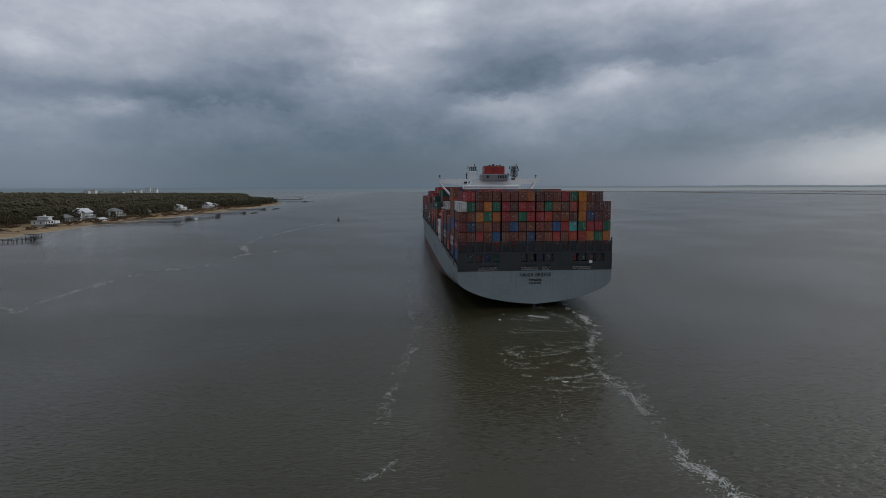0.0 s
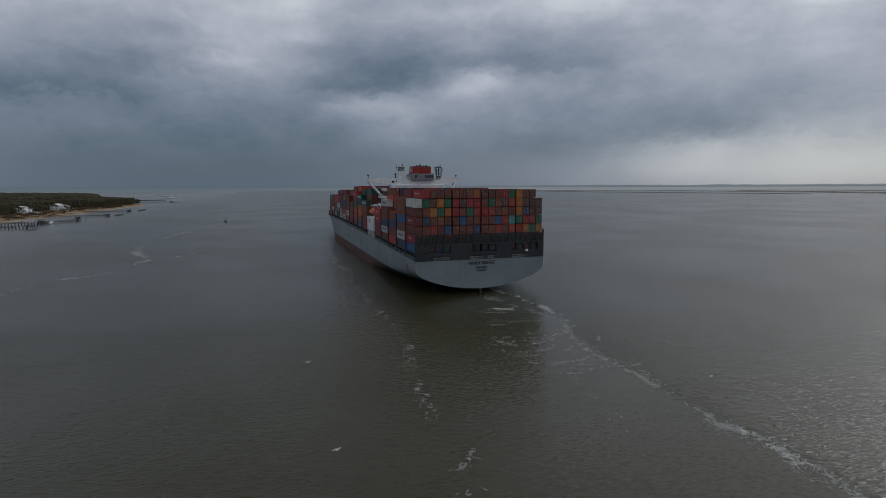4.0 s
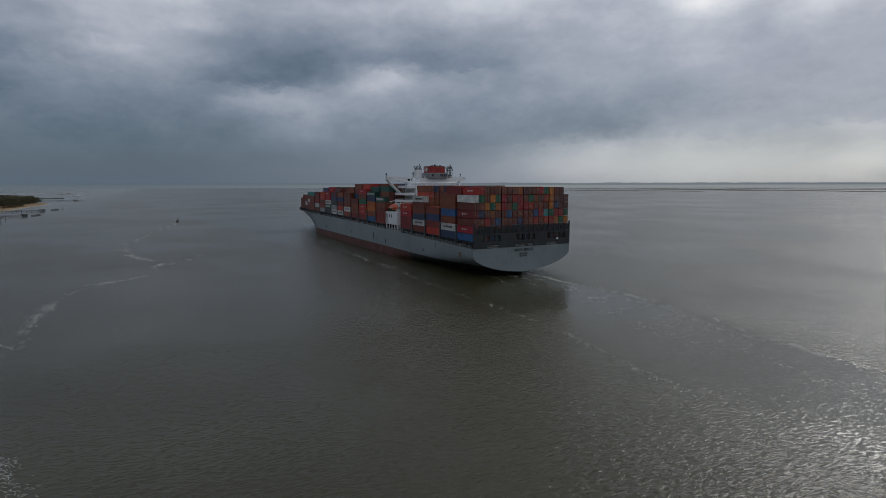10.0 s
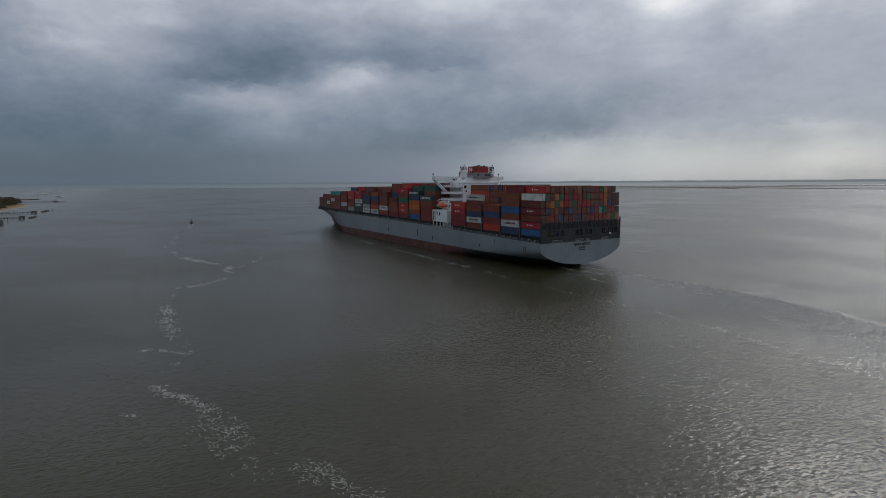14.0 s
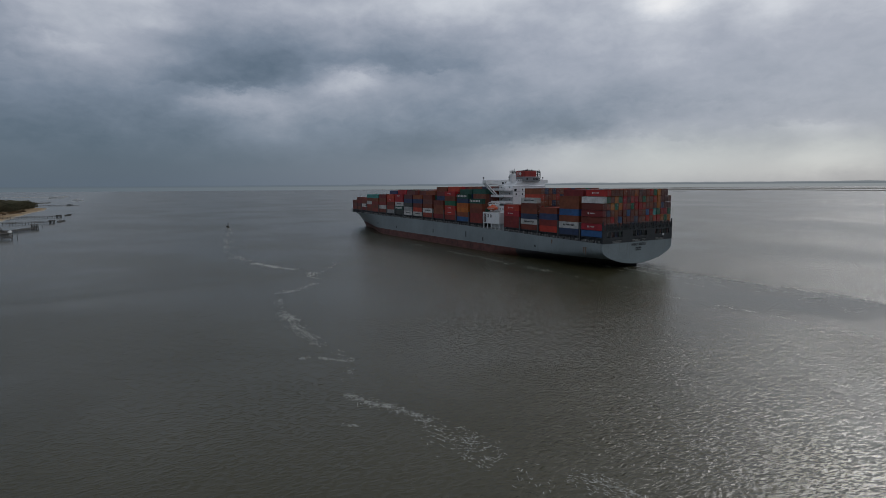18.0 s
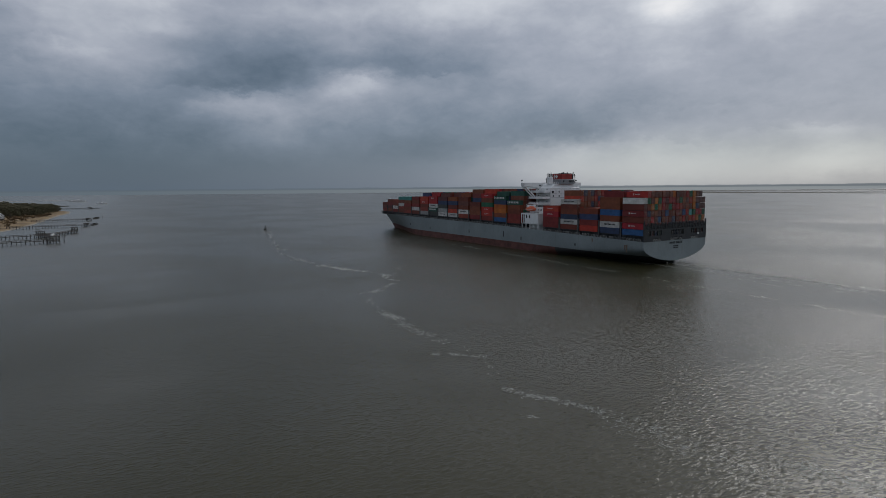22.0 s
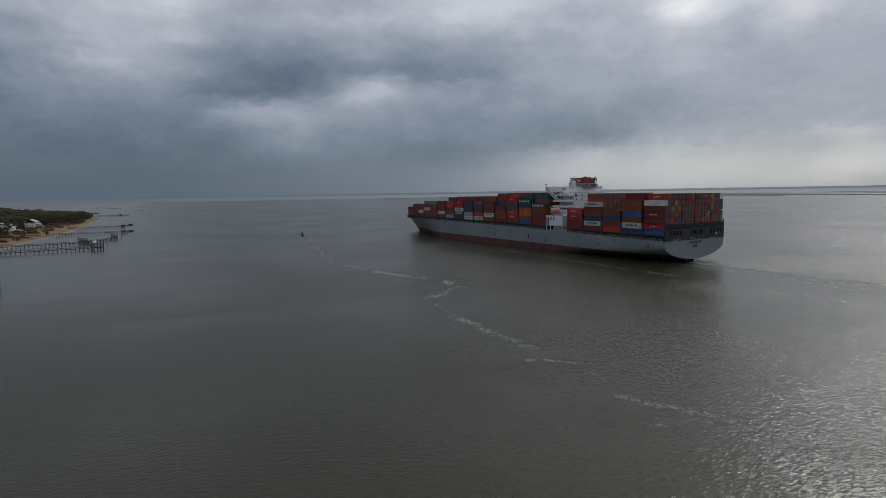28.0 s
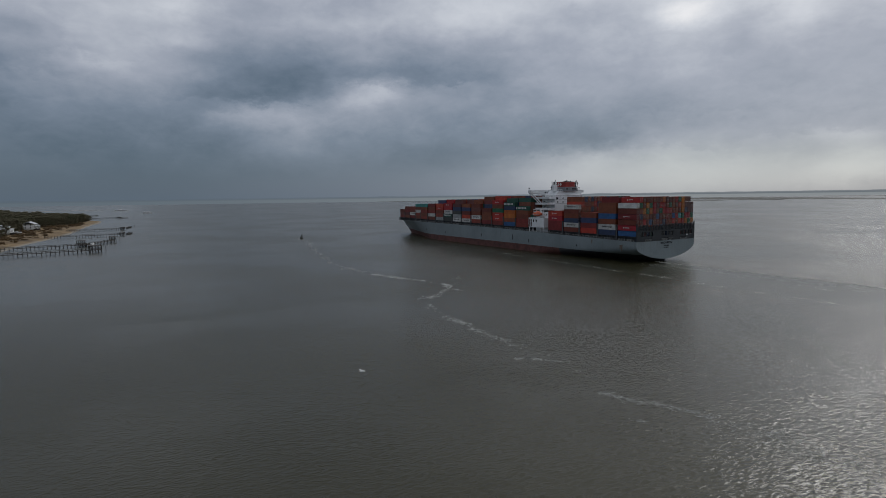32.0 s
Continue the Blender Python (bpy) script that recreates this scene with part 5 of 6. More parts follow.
def make_marsh(pts, width, seed, jetty=False):
    """A low marsh island along a line."""
    rng = random.Random(seed)
    b = Build()
    fine = []
    for (x0, y0), (x1, y1) in zip(pts, pts[1:]):
        n = max(2, int(math.hypot(x1 - x0, y1 - y0) / 60))
        fine += [(x0 + (x1 - x0) * i / n, y0 + (y1 - y0) * i / n) for i in range(n)]
    fine.append(pts[-1])
    n = len(fine)
    for i, (x, y) in enumerate(fine):
        w = width * math.sin(math.pi * min(max((i + 0.3) / n, 0.02), 0.98)) ** 0.4 * (0.7 + 0.5 * rng.random())
        b.v += [(x - w, y, -0.4), (x - w * 0.8, y, 1.3), (x + w * 0.8, y, 1.6 + rng.random() * 0.8), (x + w, y, -0.4)]
    for i in range(n - 1):
        b.f += [(4 * i + j, 4 * i + j + 1, 4 * i + 5 + j, 4 * i + 4 + j) for j in range(3)]
    if jetty:
        ob = new("jetty", b.mesh("jetty", ROCK))
        tagged(ob, "long low pale rock jetty on the far water", "jetty", kind="structure")
        return
    ob = new("marsh_island", b.mesh("marsh_island", MARSH))
    tagged(ob, "low dark marsh island far across the water", "marsh", kind="structure")


make_marsh(((1850, 3700), (1820, 2800), (1930, 2150), (2060, 1540)), 45, 1)
make_marsh(((2900, 3600), (2700, 2600), (2650, 2000), (2450, 1500)), 60, 2)
make_marsh(((3300, 3100), (2950, 2220), (2720, 1600), (2560, 1100), (2500, 400)), 70, 3)
make_marsh(((3900, 3000), (3500, 2000), (3300, 1200), (3200, 300)), 90, 4)
make_marsh(((4400, 2300), (4200, 1500), (4100, 600)), 120, 5)
make_marsh(((1420, 330), (1400, 380), (1290, 425)), 8, 6)
make_marsh(((1500, 4300), (2200, 4000), (3000, 3700)), 50, 7)
make_marsh(((-400, 1528), (-365, 1545), (-336, 1556)), 4, 8)
make_marsh(((-740, 2470), (-560, 2560), (-369, 2648)), 5, 9, True)


# ---------------------------------------------------------------- foam on the water
FOAMS = {}


def strand(out, x, y, heading, length, width, curl, rng):
    """One wandering thread of foam: a narrow strip of uneven width lying on the water."""
    n = max(4, int(length / 0.17))
    bend = rng.normal(0, curl)
    z = rng.uniform(0.012, 0.05)
    first = len(out[0])
    for i in range(n + 1):
        w = width * 0.5 * (0.15 + rng.random() ** 1.5 * 1.3) * (0.3 + math.sin(math.pi * (i + 0.5) / (n + 1)))
        dx, dy = math.cos(heading), math.sin(heading)
        out[0].append((x - dy * w, y + dx * w, z))
        out[0].append((x + dy * w, y - dx * w, z))
        x, y = x + dx * 0.17, y + dy * 0.17
        bend = bend * 0.85 + rng.normal(0, curl) * 0.4
        heading += bend * 0.3 + rng.normal(0, 0.42)
    for i in range(n):
        a = first + 2 * i
        out[1].extend(((a, a + 1, a + 3), (a, a + 3, a + 2)))


def along(pts, per_metre, spread, length, width, out, seed, curl=0.35, gaps=0.0):
    """Threads of foam along a line of points, gathered in clots with gaps between."""
    rng = np.random.default_rng(seed)
    pts = np.array(pts, float)
    seg = np.hypot(*np.diff(pts, axis=0).T)
    s = np.concatenate(([0], np.cumsum(seg)))
    for q in rng.uniform(0, s[-1], int(s[-1] * per_metre * 1.8)):
        clot = noise.noise((q * 0.11, seed * 3.7, 0.3)) + 0.6 * noise.noise((q * 0.4, seed * 1.3, 1))
        if clot < rng.uniform(-0.30, 0.36) + gaps:
            continue
        i = int(np.clip(np.searchsorted(s, q) - 1, 0, len(seg) - 1))
        d = (pts[i + 1] - pts[i]) / seg[i]
        wob = 1.6 * noise.noise((q * 0.07, seed + 0.5, 0)) + 0.7 * noise.noise((q * 0.3, seed + 2.5, 0))
        p = pts[i] + d * (q - s[i]) + np.array((-d[1], d[0])) * (rng.normal(0, spread) + wob)
        strand(out, p[0], p[1], math.atan2(d[1], d[0]) + rng.normal(0, 0.8), length * 0.6 * rng.lognormal(-0.2, 0.5), width, curl, rng)


def foam(name, label, out):
    ob = new(name, quick_mesh(name, out[0], out[1], FOAM))
    FOAMS[name] = ob
    return tagged(ob, label, "foam", kind="stuff")


def make_wake():
    """The foam that the ship leaves, as it lies when the clip begins: it drifts with the stream."""
    out = ([], [])
    edge = [(-4, -190), (-3, -140), (-2, -100), (-1.4, -96), (-3.3, -91.6), (-2.5, -86), (-1, -76), (0.5, -67), (-0.8, -58), (0.5, -48), (4, -38), (7.5, -30), (10, -20), (11, -10)]
    along(edge, 8.0, 0.38, 1.2, 0.08, out, 31, gaps=-0.2)
    along(edge, 4.0, 0.9, 1.3, 0.05, out, 32)
    along([(-2.5, -104), (-1, -97), (-2, -91)], 16.0, 0.6, 1.2, 0.10, out, 33, gaps=-0.3)
    along([(10, -20), (11, -10), (10, 0), (8, 10), (8, 30), (7, 50), (7, 80), (8, 120)], 10.0, 0.4, 1.8, 0.14, out, 34, gaps=-0.25)
    along([(3, -4), (6, -14), (8, -28), (4, -38), (-2, -40)], 4.0, 0.6, 1.4, 0.06, out, 35)
    along([(-3.6, -8), (-1.8, -10), (0.6, -11.5)], 22.0, 0.5, 0.9, 0.10, out, 39, gaps=-0.5)
    along([(-17, -36), (-16, -44), (-14, -52), (-13, -60)], 6.0, 0.7, 1.0, 0.05, out, 36)
    along([(-15, -30), (-9, -22), (-4, -12)], 3.0, 1.0, 1.2, 0.05, out, 37)
    along([(2, -1), (0, 20), (-1, 45), (-2, 80), (-2, 120)], 6.0, 1.2, 1.6, 0.09, out, 38)
    foam("wake_foam", "broken white foam line in the ship's wake", out)

    # long curls across the propeller wash
    out, rng = ([], []), np.random.default_rng(5)
    for i in range(44):
        y = -8 - 58 * rng.random() ** 0.8
        u = (-y - 8) / 32
        x = rng.uniform(-4 - 11 * min(1, u), min(4 + 5 * u, 7) if y > -38 else 0.0)
        r, a, bend = rng.uniform(2.0, 6.0), rng.uniform(-0.5, 0.4), rng.uniform(0.6, 2.2)
        pts = [(x + r * 1.5 * math.sin(a + bend * (u / 6 - 0.5) * 1.6), y - r * 0.8 * math.cos(a + bend * (u / 6 - 0.5) * 1.6) + r * 0.8) for u in range(7)]
        along(pts, 4.0, 0.12, 0.9, 0.032, out, 200 + i, 0.12)
    for i in range(40):
        x, y = rng.uniform(-8, 9), rng.uniform(0, 120)
        r, a = rng.uniform(1.5, 5.0), rng.uniform(0, 6.28)
        along([(x + r * math.cos(a + u * 0.4), y + 1.6 * r * math.sin(a + u * 0.4)) for u in range(6)], 2.6, 0.2, 1.0, 0.07, out, 260 + i, 0.2, gaps=0.1)
    foam("wash_foam", "curling threads of foam in the propeller wash", out)

    out = ([], [])
    along([(-36, 60), (-36, 10), (-36, -20), (-36, -38), (-39, -50), (-41.4, -64), (-41.6, -73), (-43, -83), (-41, -88.7), (-43.7, -91), (-46, -97), (-50, -120)], 1.8, 0.7, 1.2, 0.07, out, 41)
    along([(-39.5, -87), (-42, -89.5), (-44, -91.5)], 5.0, 0.25, 0.8, 0.045, out, 42, gaps=-0.3)
    along([(-41, -61), (-41.6, -66)], 7.0, 0.4, 0.9, 0.05, out, 43, gaps=-0.2)
    along([(-35.5, -36), (-36.5, -40)], 8.0, 0.5, 0.9, 0.05, out, 44, gaps=-0.2)
    along([(-32, 220), (-34, 160), (-34, 110), (-35, 60)], 2.0, 1.0, 2.0, 0.17, out, 45)
    along([(-12, -62), (-14, -74), (-17, -90)], 1.2, 1.0, 0.8, 0.045, out, 46)
    foam("side_foam", "thin broken foam thrown off along the ship's side", out)


def make_tide_line():
    """The tide line off the shore: the far part hardly moves, the near part drifts with the stream. As it lies at 20 seconds."""
    out = ([], [])
    along([(-106, 446), (-116, 390), (-128, 325), (-139, 255), (-140, 232), (-136, 196)], 1.3, 0.9, 4.0, 0.26, out, 51)
    along([(-136, 196), (-131, 178), (-122, 158), (-122.5, 148), (-125, 130)], 5.0, 0.8, 3.6, 0.24, out, 52, gaps=-0.15)
    along([(-128, 140), (-118, 150), (-104, 175)], 0.8, 1.0, 2.6, 0.17, out, 53)
    foam("tide_foam_far", "pale foam gathered along a far bend of the tide line", out)
    out = ([], [])
    # pieces: points, threads a metre, spread, length, half-width
    for i, (pts, n, w, l, h) in enumerate((
            ([(-126, 128), (-134, 122), (-142, 117)], 4.0, 0.6, 1.8, 0.10), ([(-143, 119), (-137, 117), (-146, 116)], 3.0, 0.5, 1.4, 0.09),
            ([(-143, 116), (-150, 96), (-150.5, 88)], 1.2, 0.7, 1.4, 0.09), ([(-150.5, 88), (-151, 78), (-152, 66)], 9.0, 0.9, 1.5, 0.085),
            ([(-152, 66), (-151, 56), (-152, 50)], 6.0, 0.8, 1.4, 0.075), ([(-152, 50), (-151, 40), (-150, 33)], 1.4, 0.7, 1.1, 0.07),
            ([(-160, 41.5), (-155, 39), (-151, 34)], 6.0, 0.35, 1.3, 0.055), ([(-151, 34), (-154, 24), (-158, 16)], 0.9, 0.6, 0.9, 0.05),
            ([(-158.3, 16.4), (-155.5, 10), (-153, 6), (-150.5, -1)], 8.0, 0.55, 1.1, 0.05), ([(-165.5, 4.4), (-162.5, 5.4), (-160, 4)], 10.0, 0.25, 1.0, 0.045),
            ([(-151, 1), (-150, -8), (-147.6, -16)], 5.0, 1.5, 0.9, 0.04), ([(-149, -5), (-148, -14), (-144, -22), (-141, -30)], 6.5, 1.1, 0.9, 0.042),
            ([(-152, -4), (-150, -13), (-146, -26)], 4.0, 1.4, 0.9, 0.04), ([(-143, -24), (-139, -34), (-136, -42)], 6.0, 0.9, 0.8, 0.042),
            ([(-136, -40), (-130, -52), (-126, -66), (-124, -90)], 4.0, 1.0, 0.9, 0.05))):
        along(pts, n * 1.1, w, l * 1.2, h * 1.35, out, 60 + i, gaps=-0.12)
    return foam("tide_foam_near", "pale foam gathered along a near bend of the tide line", out)


make_wake()
make_tide_line()


# ---------------------------------------------------------------- houses, piers and craft along the shore
CLAP = surface("white_clapboard", (0.66, 0.67, 0.66), 0.6, dark=0.85, light=1.05, coarse=0.3, fine=2.0, spread=0.1)
CLAP_DARK = surface("grey_clapboard", (0.10, 0.105, 0.11), 0.7, dark=0.8, light=1.1, coarse=0.3, fine=2.0)
CLAP_BROWN = surface("brown_shingle_wall", (0.11, 0.08, 0.06), 0.8, dark=0.75, light=1.1, coarse=0.3, fine=2.0)
ROOF_GREY = surface("grey_shingle_roof", (0.15, 0.155, 0.15), 0.85, dark=0.75, light=1.15, coarse=0.4, fine=3.0)
ROOF_PALE = surface("pale_metal_roof", (0.55, 0.56, 0.56), 0.4, dark=0.85, light=1.05, coarse=0.3, fine=2.0)
TIMBER = surface("weathered_timber", (0.085, 0.075, 0.066), 0.9, dark=0.6, light=1.2, coarse=0.5, fine=4.0)
PILE = surface("dark_piling", (0.036, 0.032, 0.028), 0.9, dark=0.6, light=1.3, coarse=0.6, fine=4.0)


def gable_roof(w, d, z, rise, over=0.8, cut=0.0):
    """A roof with its ridge along y; cut hips the ends."""
    h, l = d / 2 + over, w / 2 + over
    t = 0.3
    b = Build()
    v = [(-h, -l, z - 0.25), (h, -l, z - 0.25), (h, l, z - 0.25), (-h, l, z - 0.25), (0, -l + cut, z + rise), (0, l - cut, z + rise)]
    v += [(x, y, q - t) for x, y, q in v]
    f = [(1, 2, 5, 4), (3, 0, 4, 5), (0, 1, 4), (2, 3, 5), (7, 10, 11, 8), (9, 11, 10, 6), (6, 10, 7), (8, 11, 9), (0, 6, 7, 1), (1, 7, 8, 2), (2, 8, 9, 3), (3, 9, 6, 0)]
    return b.add(v, f)


def window(parent, x, y, z, w, h, face=1):
    """A window on a wall that faces +x (1) or -y (0): frame and pane."""
    b, p = Build(), Build()
    if face:
        b.box(x, x + 0.12, y - w / 2 - 0.12, y + w / 2 + 0.12, z - 0.12, z + h + 0.12)
        p.box(x + 0.1, x + 0.15, y - w / 2, y + w / 2, z, z + h)
    else:
        b.box(x - w / 2 - 0.12, x + w / 2 + 0.12, y - 0.12, y, z - 0.12, z + h + 0.12)
        p.box(x - w / 2, x + w / 2, y - 0.15, y - 0.1, z, z + h)
    f = part("window", b, CLAP, parent)
    part("pane", p, GLASS, f)


def make_house_on_shore(x, y, w, d, h, storeys, kind):
    labels = {"terraced": "white terraced beach house with broad decks", "dark": "low dark house with white windows", "gable": "tall white gabled house with pale roof",
              "shed": "small pale boathouse near the bank", "hip": "white house under a grey hipped roof", "stepped": "white stepped modern house on posts",
              "white_roof": "white two-storey house with a pale metal roof", "brown": "brown shingled house with a gable"}
    g = ground_z(x, y)
    t = thing("house", pose(x, y, g - 0.3), labels[kind], "house", "houses along the shore")
    wall = {"dark": CLAP_DARK, "brown": CLAP_BROWN}.get(kind, CLAP)
    roof = {"white_roof": ROOF_PALE, "stepped": ROOF_PALE, "gable": ROOF_PALE, "shed": ROOF_PALE, "terraced": ROOF_PALE}.get(kind, ROOF_GREY)
    lift = 0.5 if kind in ("shed", "dark", "brown") else 2.2
    if lift > 1:
        for py in np.arange(-w / 2 + 0.4, w / 2, (w - 0.8) / 6 - 0.001):
            for px in (-d / 2 + 0.4, d / 2 - 0.4, d / 2 + 3.0):
                part("post", Build().box(px - 0.2, px + 0.2, py - 0.2, py + 0.2, 0, lift + 0.1), TIMBER, t)
        part("lower_wall", Build().box(-d / 2 + 1.2, d / 2 - 2.0, -w / 2 + 1.5, w / 2 - 3.0, 0, lift), wall, t)
        b = Build().box(d / 2, d / 2 + 3.4, -w / 2, w / 2, lift - 0.15, lift + 0.15)
        part("deck", b, TIMBER, t)
        b = Build()
        for py in np.arange(-w / 2 + 0.1, w / 2, 1.6):
            b.box(d / 2 + 3.2, d / 2 + 3.32, py - 0.06, py + 0.06, lift, lift + 1.1)
        b.box(d / 2 + 3.2, d / 2 + 3.32, -w / 2, w / 2, lift + 1.0, lift + 1.12)
        part("deck_rail", b, CLAP, t)
        b = Build()
        for i in range(8):
            b.box(d / 2 + 3.4 + i * 0.35, d / 2 + 3.75 + i * 0.35, -1.2, 1.2, max(lift - 0.34 * (i + 1), 0) - 0.1, max(lift - 0.34 * (i + 1), 0) + 0.1)
        part("stairs", b, TIMBER, t)
    top = lift + h
    if kind == "terraced":
        part("wall", Build().box(-d / 2, d / 2, -w / 2, w / 2 - 7, lift, lift + 3.4), wall, t)
        part("wall", Build().box(-d / 2, d / 2 - 2.5, -w / 2 + 9, w / 2 - 5, lift + 3.4, top), wall, t)
        part("wall", Build().box(-d / 2 + 1, d / 2 + 1, w / 2 - 7, w / 2, lift, lift + 2.6), wall, t)
        part("roof", Build().slab(-d / 2 - 0.8, d / 2 - 1.6, -w / 2 + 8, w / 2 - 4, top, top + 0.5), roof, t)
        part("roof", Build().slab(-d / 2 - 0.6, d / 2 + 1.4, -w / 2 - 0.8, -w / 2 + 9, lift + 3.4, lift + 3.9), ROOF_GREY, t)
        part("chimney", Build().slab(-1, 0.4, -w / 2 + 10, -w / 2 + 11.4, top, top + 2.2), CLAP, t)
    elif kind == "stepped":
        part("wall", Build().box(-d / 2, d / 2, -w / 2, w / 2, lift, lift + 3.6), wall, t)
        part("wall", Build().box(-d / 2, d / 2 - 2, -w / 2 + 1, w / 2 - 8, lift + 3.6, top), wall, t)
        b = Build().prism([(-d / 2 - 0.8, top + 1.8), (d / 2 - 1.2, top), (d / 2 - 1.2, top + 0.4), (-d / 2 - 0.8, top + 2.2)], "y", -w / 2, w / 2 - 7)
        part("roof", b, roof, t)
        b = Build().prism([(-d / 2, lift + 4.4), (d / 2 + 0.9, lift + 3.6), (d / 2 + 0.9, lift + 4.0), (-d / 2, lift + 4.8)], "y", w / 2 - 8, w / 2 + 0.8)
        part("roof", b, roof, t)
        part("wall", Build().box(d / 2 + 3.5, d / 2 + 6.5, w / 2 - 5, w / 2 - 1, 0, 2.4), wall, t)
    else:
        part("wall", Build().box(-d / 2, d / 2, -w / 2, w / 2, 0 if lift < 1 else lift, top), wall, t)
        rise = {"gable": 4.2, "hip": 3.4, "white_roof": 2.4, "shed": 1.2}.get(kind, 2.6)
        part("roof", gable_roof(w, d, top, rise, 0.9, d * 0.5 if kind == "hip" else 0.0), roof, t)
        if kind in ("gable", "brown", "dark", "white_roof"):
            b = Build()
            for s in (-1, 1):
                b.add([(-d / 2, s * w / 2, top), (d / 2, s * w / 2, top), (0, s * w / 2, top + rise * 0.86)], [(0, 1, 2)])
            part("gable_wall", b, wall, t)
        if kind == "gable":
            b = Build().slab(-3.2, 2.8, -w / 2 - 4.6, -w / 2 + 1.0, 0, top + 1.6)
            part("tower", b, wall, t)
            part("tower_roof", gable_roof(6.4, 6.6, top + 1.6, 3.2, 0.5, 3.1), roof, t, at=pose(-0.2, -w / 2 - 1.8, 0))
        if kind in ("hip", "gable", "white_roof"):
            b = Build()
            for py in np.arange(-w / 2 + 0.5, w / 2, (w - 1) / 7 - 0.001):
                b.box(d / 2 + 2.9, d / 2 + 3.2, py - 0.15, py + 0.15, lift, lift + 3.0)
            part("porch_posts", b, CLAP, t)
            part("porch_roof", Build().slab(d / 2, d / 2 + 3.6, -w / 2 - 0.3, w / 2 + 0.3, lift + 3.0, lift + 3.3), roof, t)
    rng = random.Random(int(y))
    for s in range(storeys):
        z = lift + 0.8 + s * 3.0
        for i in range(max(2, int(w / 3.6))):
            py = -w / 2 + (i + 0.5) * w / max(2, int(w / 3.6))
            if kind in ("terraced", "stepped") and ((s == 1 and not -w / 2 + 10 < py < w / 2 - 8) or (s == 0 and py > w / 2 - 8)):
                continue
            off = 2.5 if kind == "terraced" and s == 1 else 2.0 if kind == "stepped" and s == 1 else 0.0
            window(t, d / 2 - off, py, z, 1.5 if rng.random() < 0.6 else 2.1, 1.7, 1)
        for px in (-d / 4, d / 5):
            if kind not in ("terraced", "stepped") or s == 0:
                window(t, px, -w / 2, z, 1.2, 1.6, 0)


def make_pier(pts, label, width=2.2, roof=None, top=2.1, cover=2.9, rails=True):
    """A timber pier: decks, pairs of piles and a handrail; roof = (x, y, size) of a covered end."""
    t = thing("pier", pose(pts[0][0], pts[0][1], 0), label, "pier", "timber piers")
    ox, oy = pts[0]
    for (x0, y0), (x1, y1) in zip(pts, pts[1:]):
        l = math.hypot(x1 - x0, y1 - y0)
        m = pose(x0 - ox, y0 - oy, 0, 0, 0, math.degrees(math.atan2(y1 - y0, x1 - x0)))
        part("deck", Build().box(0, l, -width / 2, width / 2, top - 0.34, top), TIMBER, t, at=m)
        pile = Build().tube((0, 0, -2.0), (0, 0, top + 0.9), 0.19, 6).mesh("support_post", PILE)
        n = max(2, round(l / 2.5))
        for i in range(n + 1):
            for s in (-1, 1):
                part("support_post", pile, None, t, at=m @ pose(l * i / n, s * width * 0.5, 0))
        for s in (-1, 1) if rails else ():
            b = Build().box(0, l, s * width / 2 - 0.06, s * width / 2 + 0.06, top + 0.75, top + 0.88)
            part("handrail", b, TIMBER, t, at=m)
    if roof:
        x, y, a = roof
        m = pose(x - ox, y - oy, 0)
        part("platform", Build().box(-a, a, -a * 0.7, a * 0.7, top - 0.25, top + 0.02), TIMBER, t, at=m)
        for px in (-a + 0.3, -a * 0.45, 0, a * 0.45, a - 0.3):
            for py in (-a * 0.7 + 0.3, a * 0.7 - 0.3):
                part("roof_post", Build().tube((px, py, -2), (px, py, top + cover), 0.17, 6), PILE, t, at=m)
        b = Build().slab(-a - 0.3, a + 0.3, -a * 0.7 - 0.3, a * 0.7 + 0.3, top + cover, top + cover + 0.25)
        part("shelter_roof", b, TIMBER, t, at=m)
        for z in (top + 0.45, top + 0.8, top + 1.15, -0.1 + top * 0.5):
            for s in (-1, 1):
                part("platform_rail", Build().box(-a, a, s * a * 0.7 - 0.05, s * a * 0.7 + 0.05, z, z + 0.12), TIMBER, t, at=m)
    return t


def make_boat(name, label, at, length, decks):
    """A white motor vessel: hull, deckhouse and wheelhouse."""
    t = thing(name, at, label, "boat")
    l, w = length / 2, length * 0.12
    b = Build()
    ring = [(-l, -w), (l * 0.55, -w), (l, 0), (l * 0.55, w), (-l, w)]
    low = [(x * 0.93, y * 0.75) for x, y in ring]
    b.add([(x, y, -0.8) for x, y in low] + [(x, y, 1.8 + 0.9 * (x > 0)) for x, y in ring],
          [(i, (i + 1) % 5, 5 + (i + 1) % 5, 5 + i) for i in range(5)] + [(4, 3, 2, 1, 0), (5, 6, 7, 8, 9)])
    part("hull", b, WHITE, t)
    z = 1.8
    for i in range(decks):
        k = 1 - 0.22 * i
        part("deckhouse", Build().slab(-l * 0.75 * k, l * 0.5 * k, -w * 0.85, w * 0.85, z, z + 2.5), WHITE, t)
        b = Build()
        for s in (-1, 1):
            b.box(-l * 0.7 * k, l * 0.45 * k, s * w * 0.86 - 0.03, s * w * 0.86 + 0.03, z + 1.1, z + 1.9)
        part("window_band", b, GLASS, t)
        z += 2.5
    part("wheelhouse", Build().slab(-l * 0.12, l * 0.2, -w * 0.6, w * 0.6, z, z + 2.2), WHITE, t)
    part("mast", Build().tube((0, 0, z + 2.2), (0, 0, z + 5.5), 0.15, 6), LASH, t)
    return t


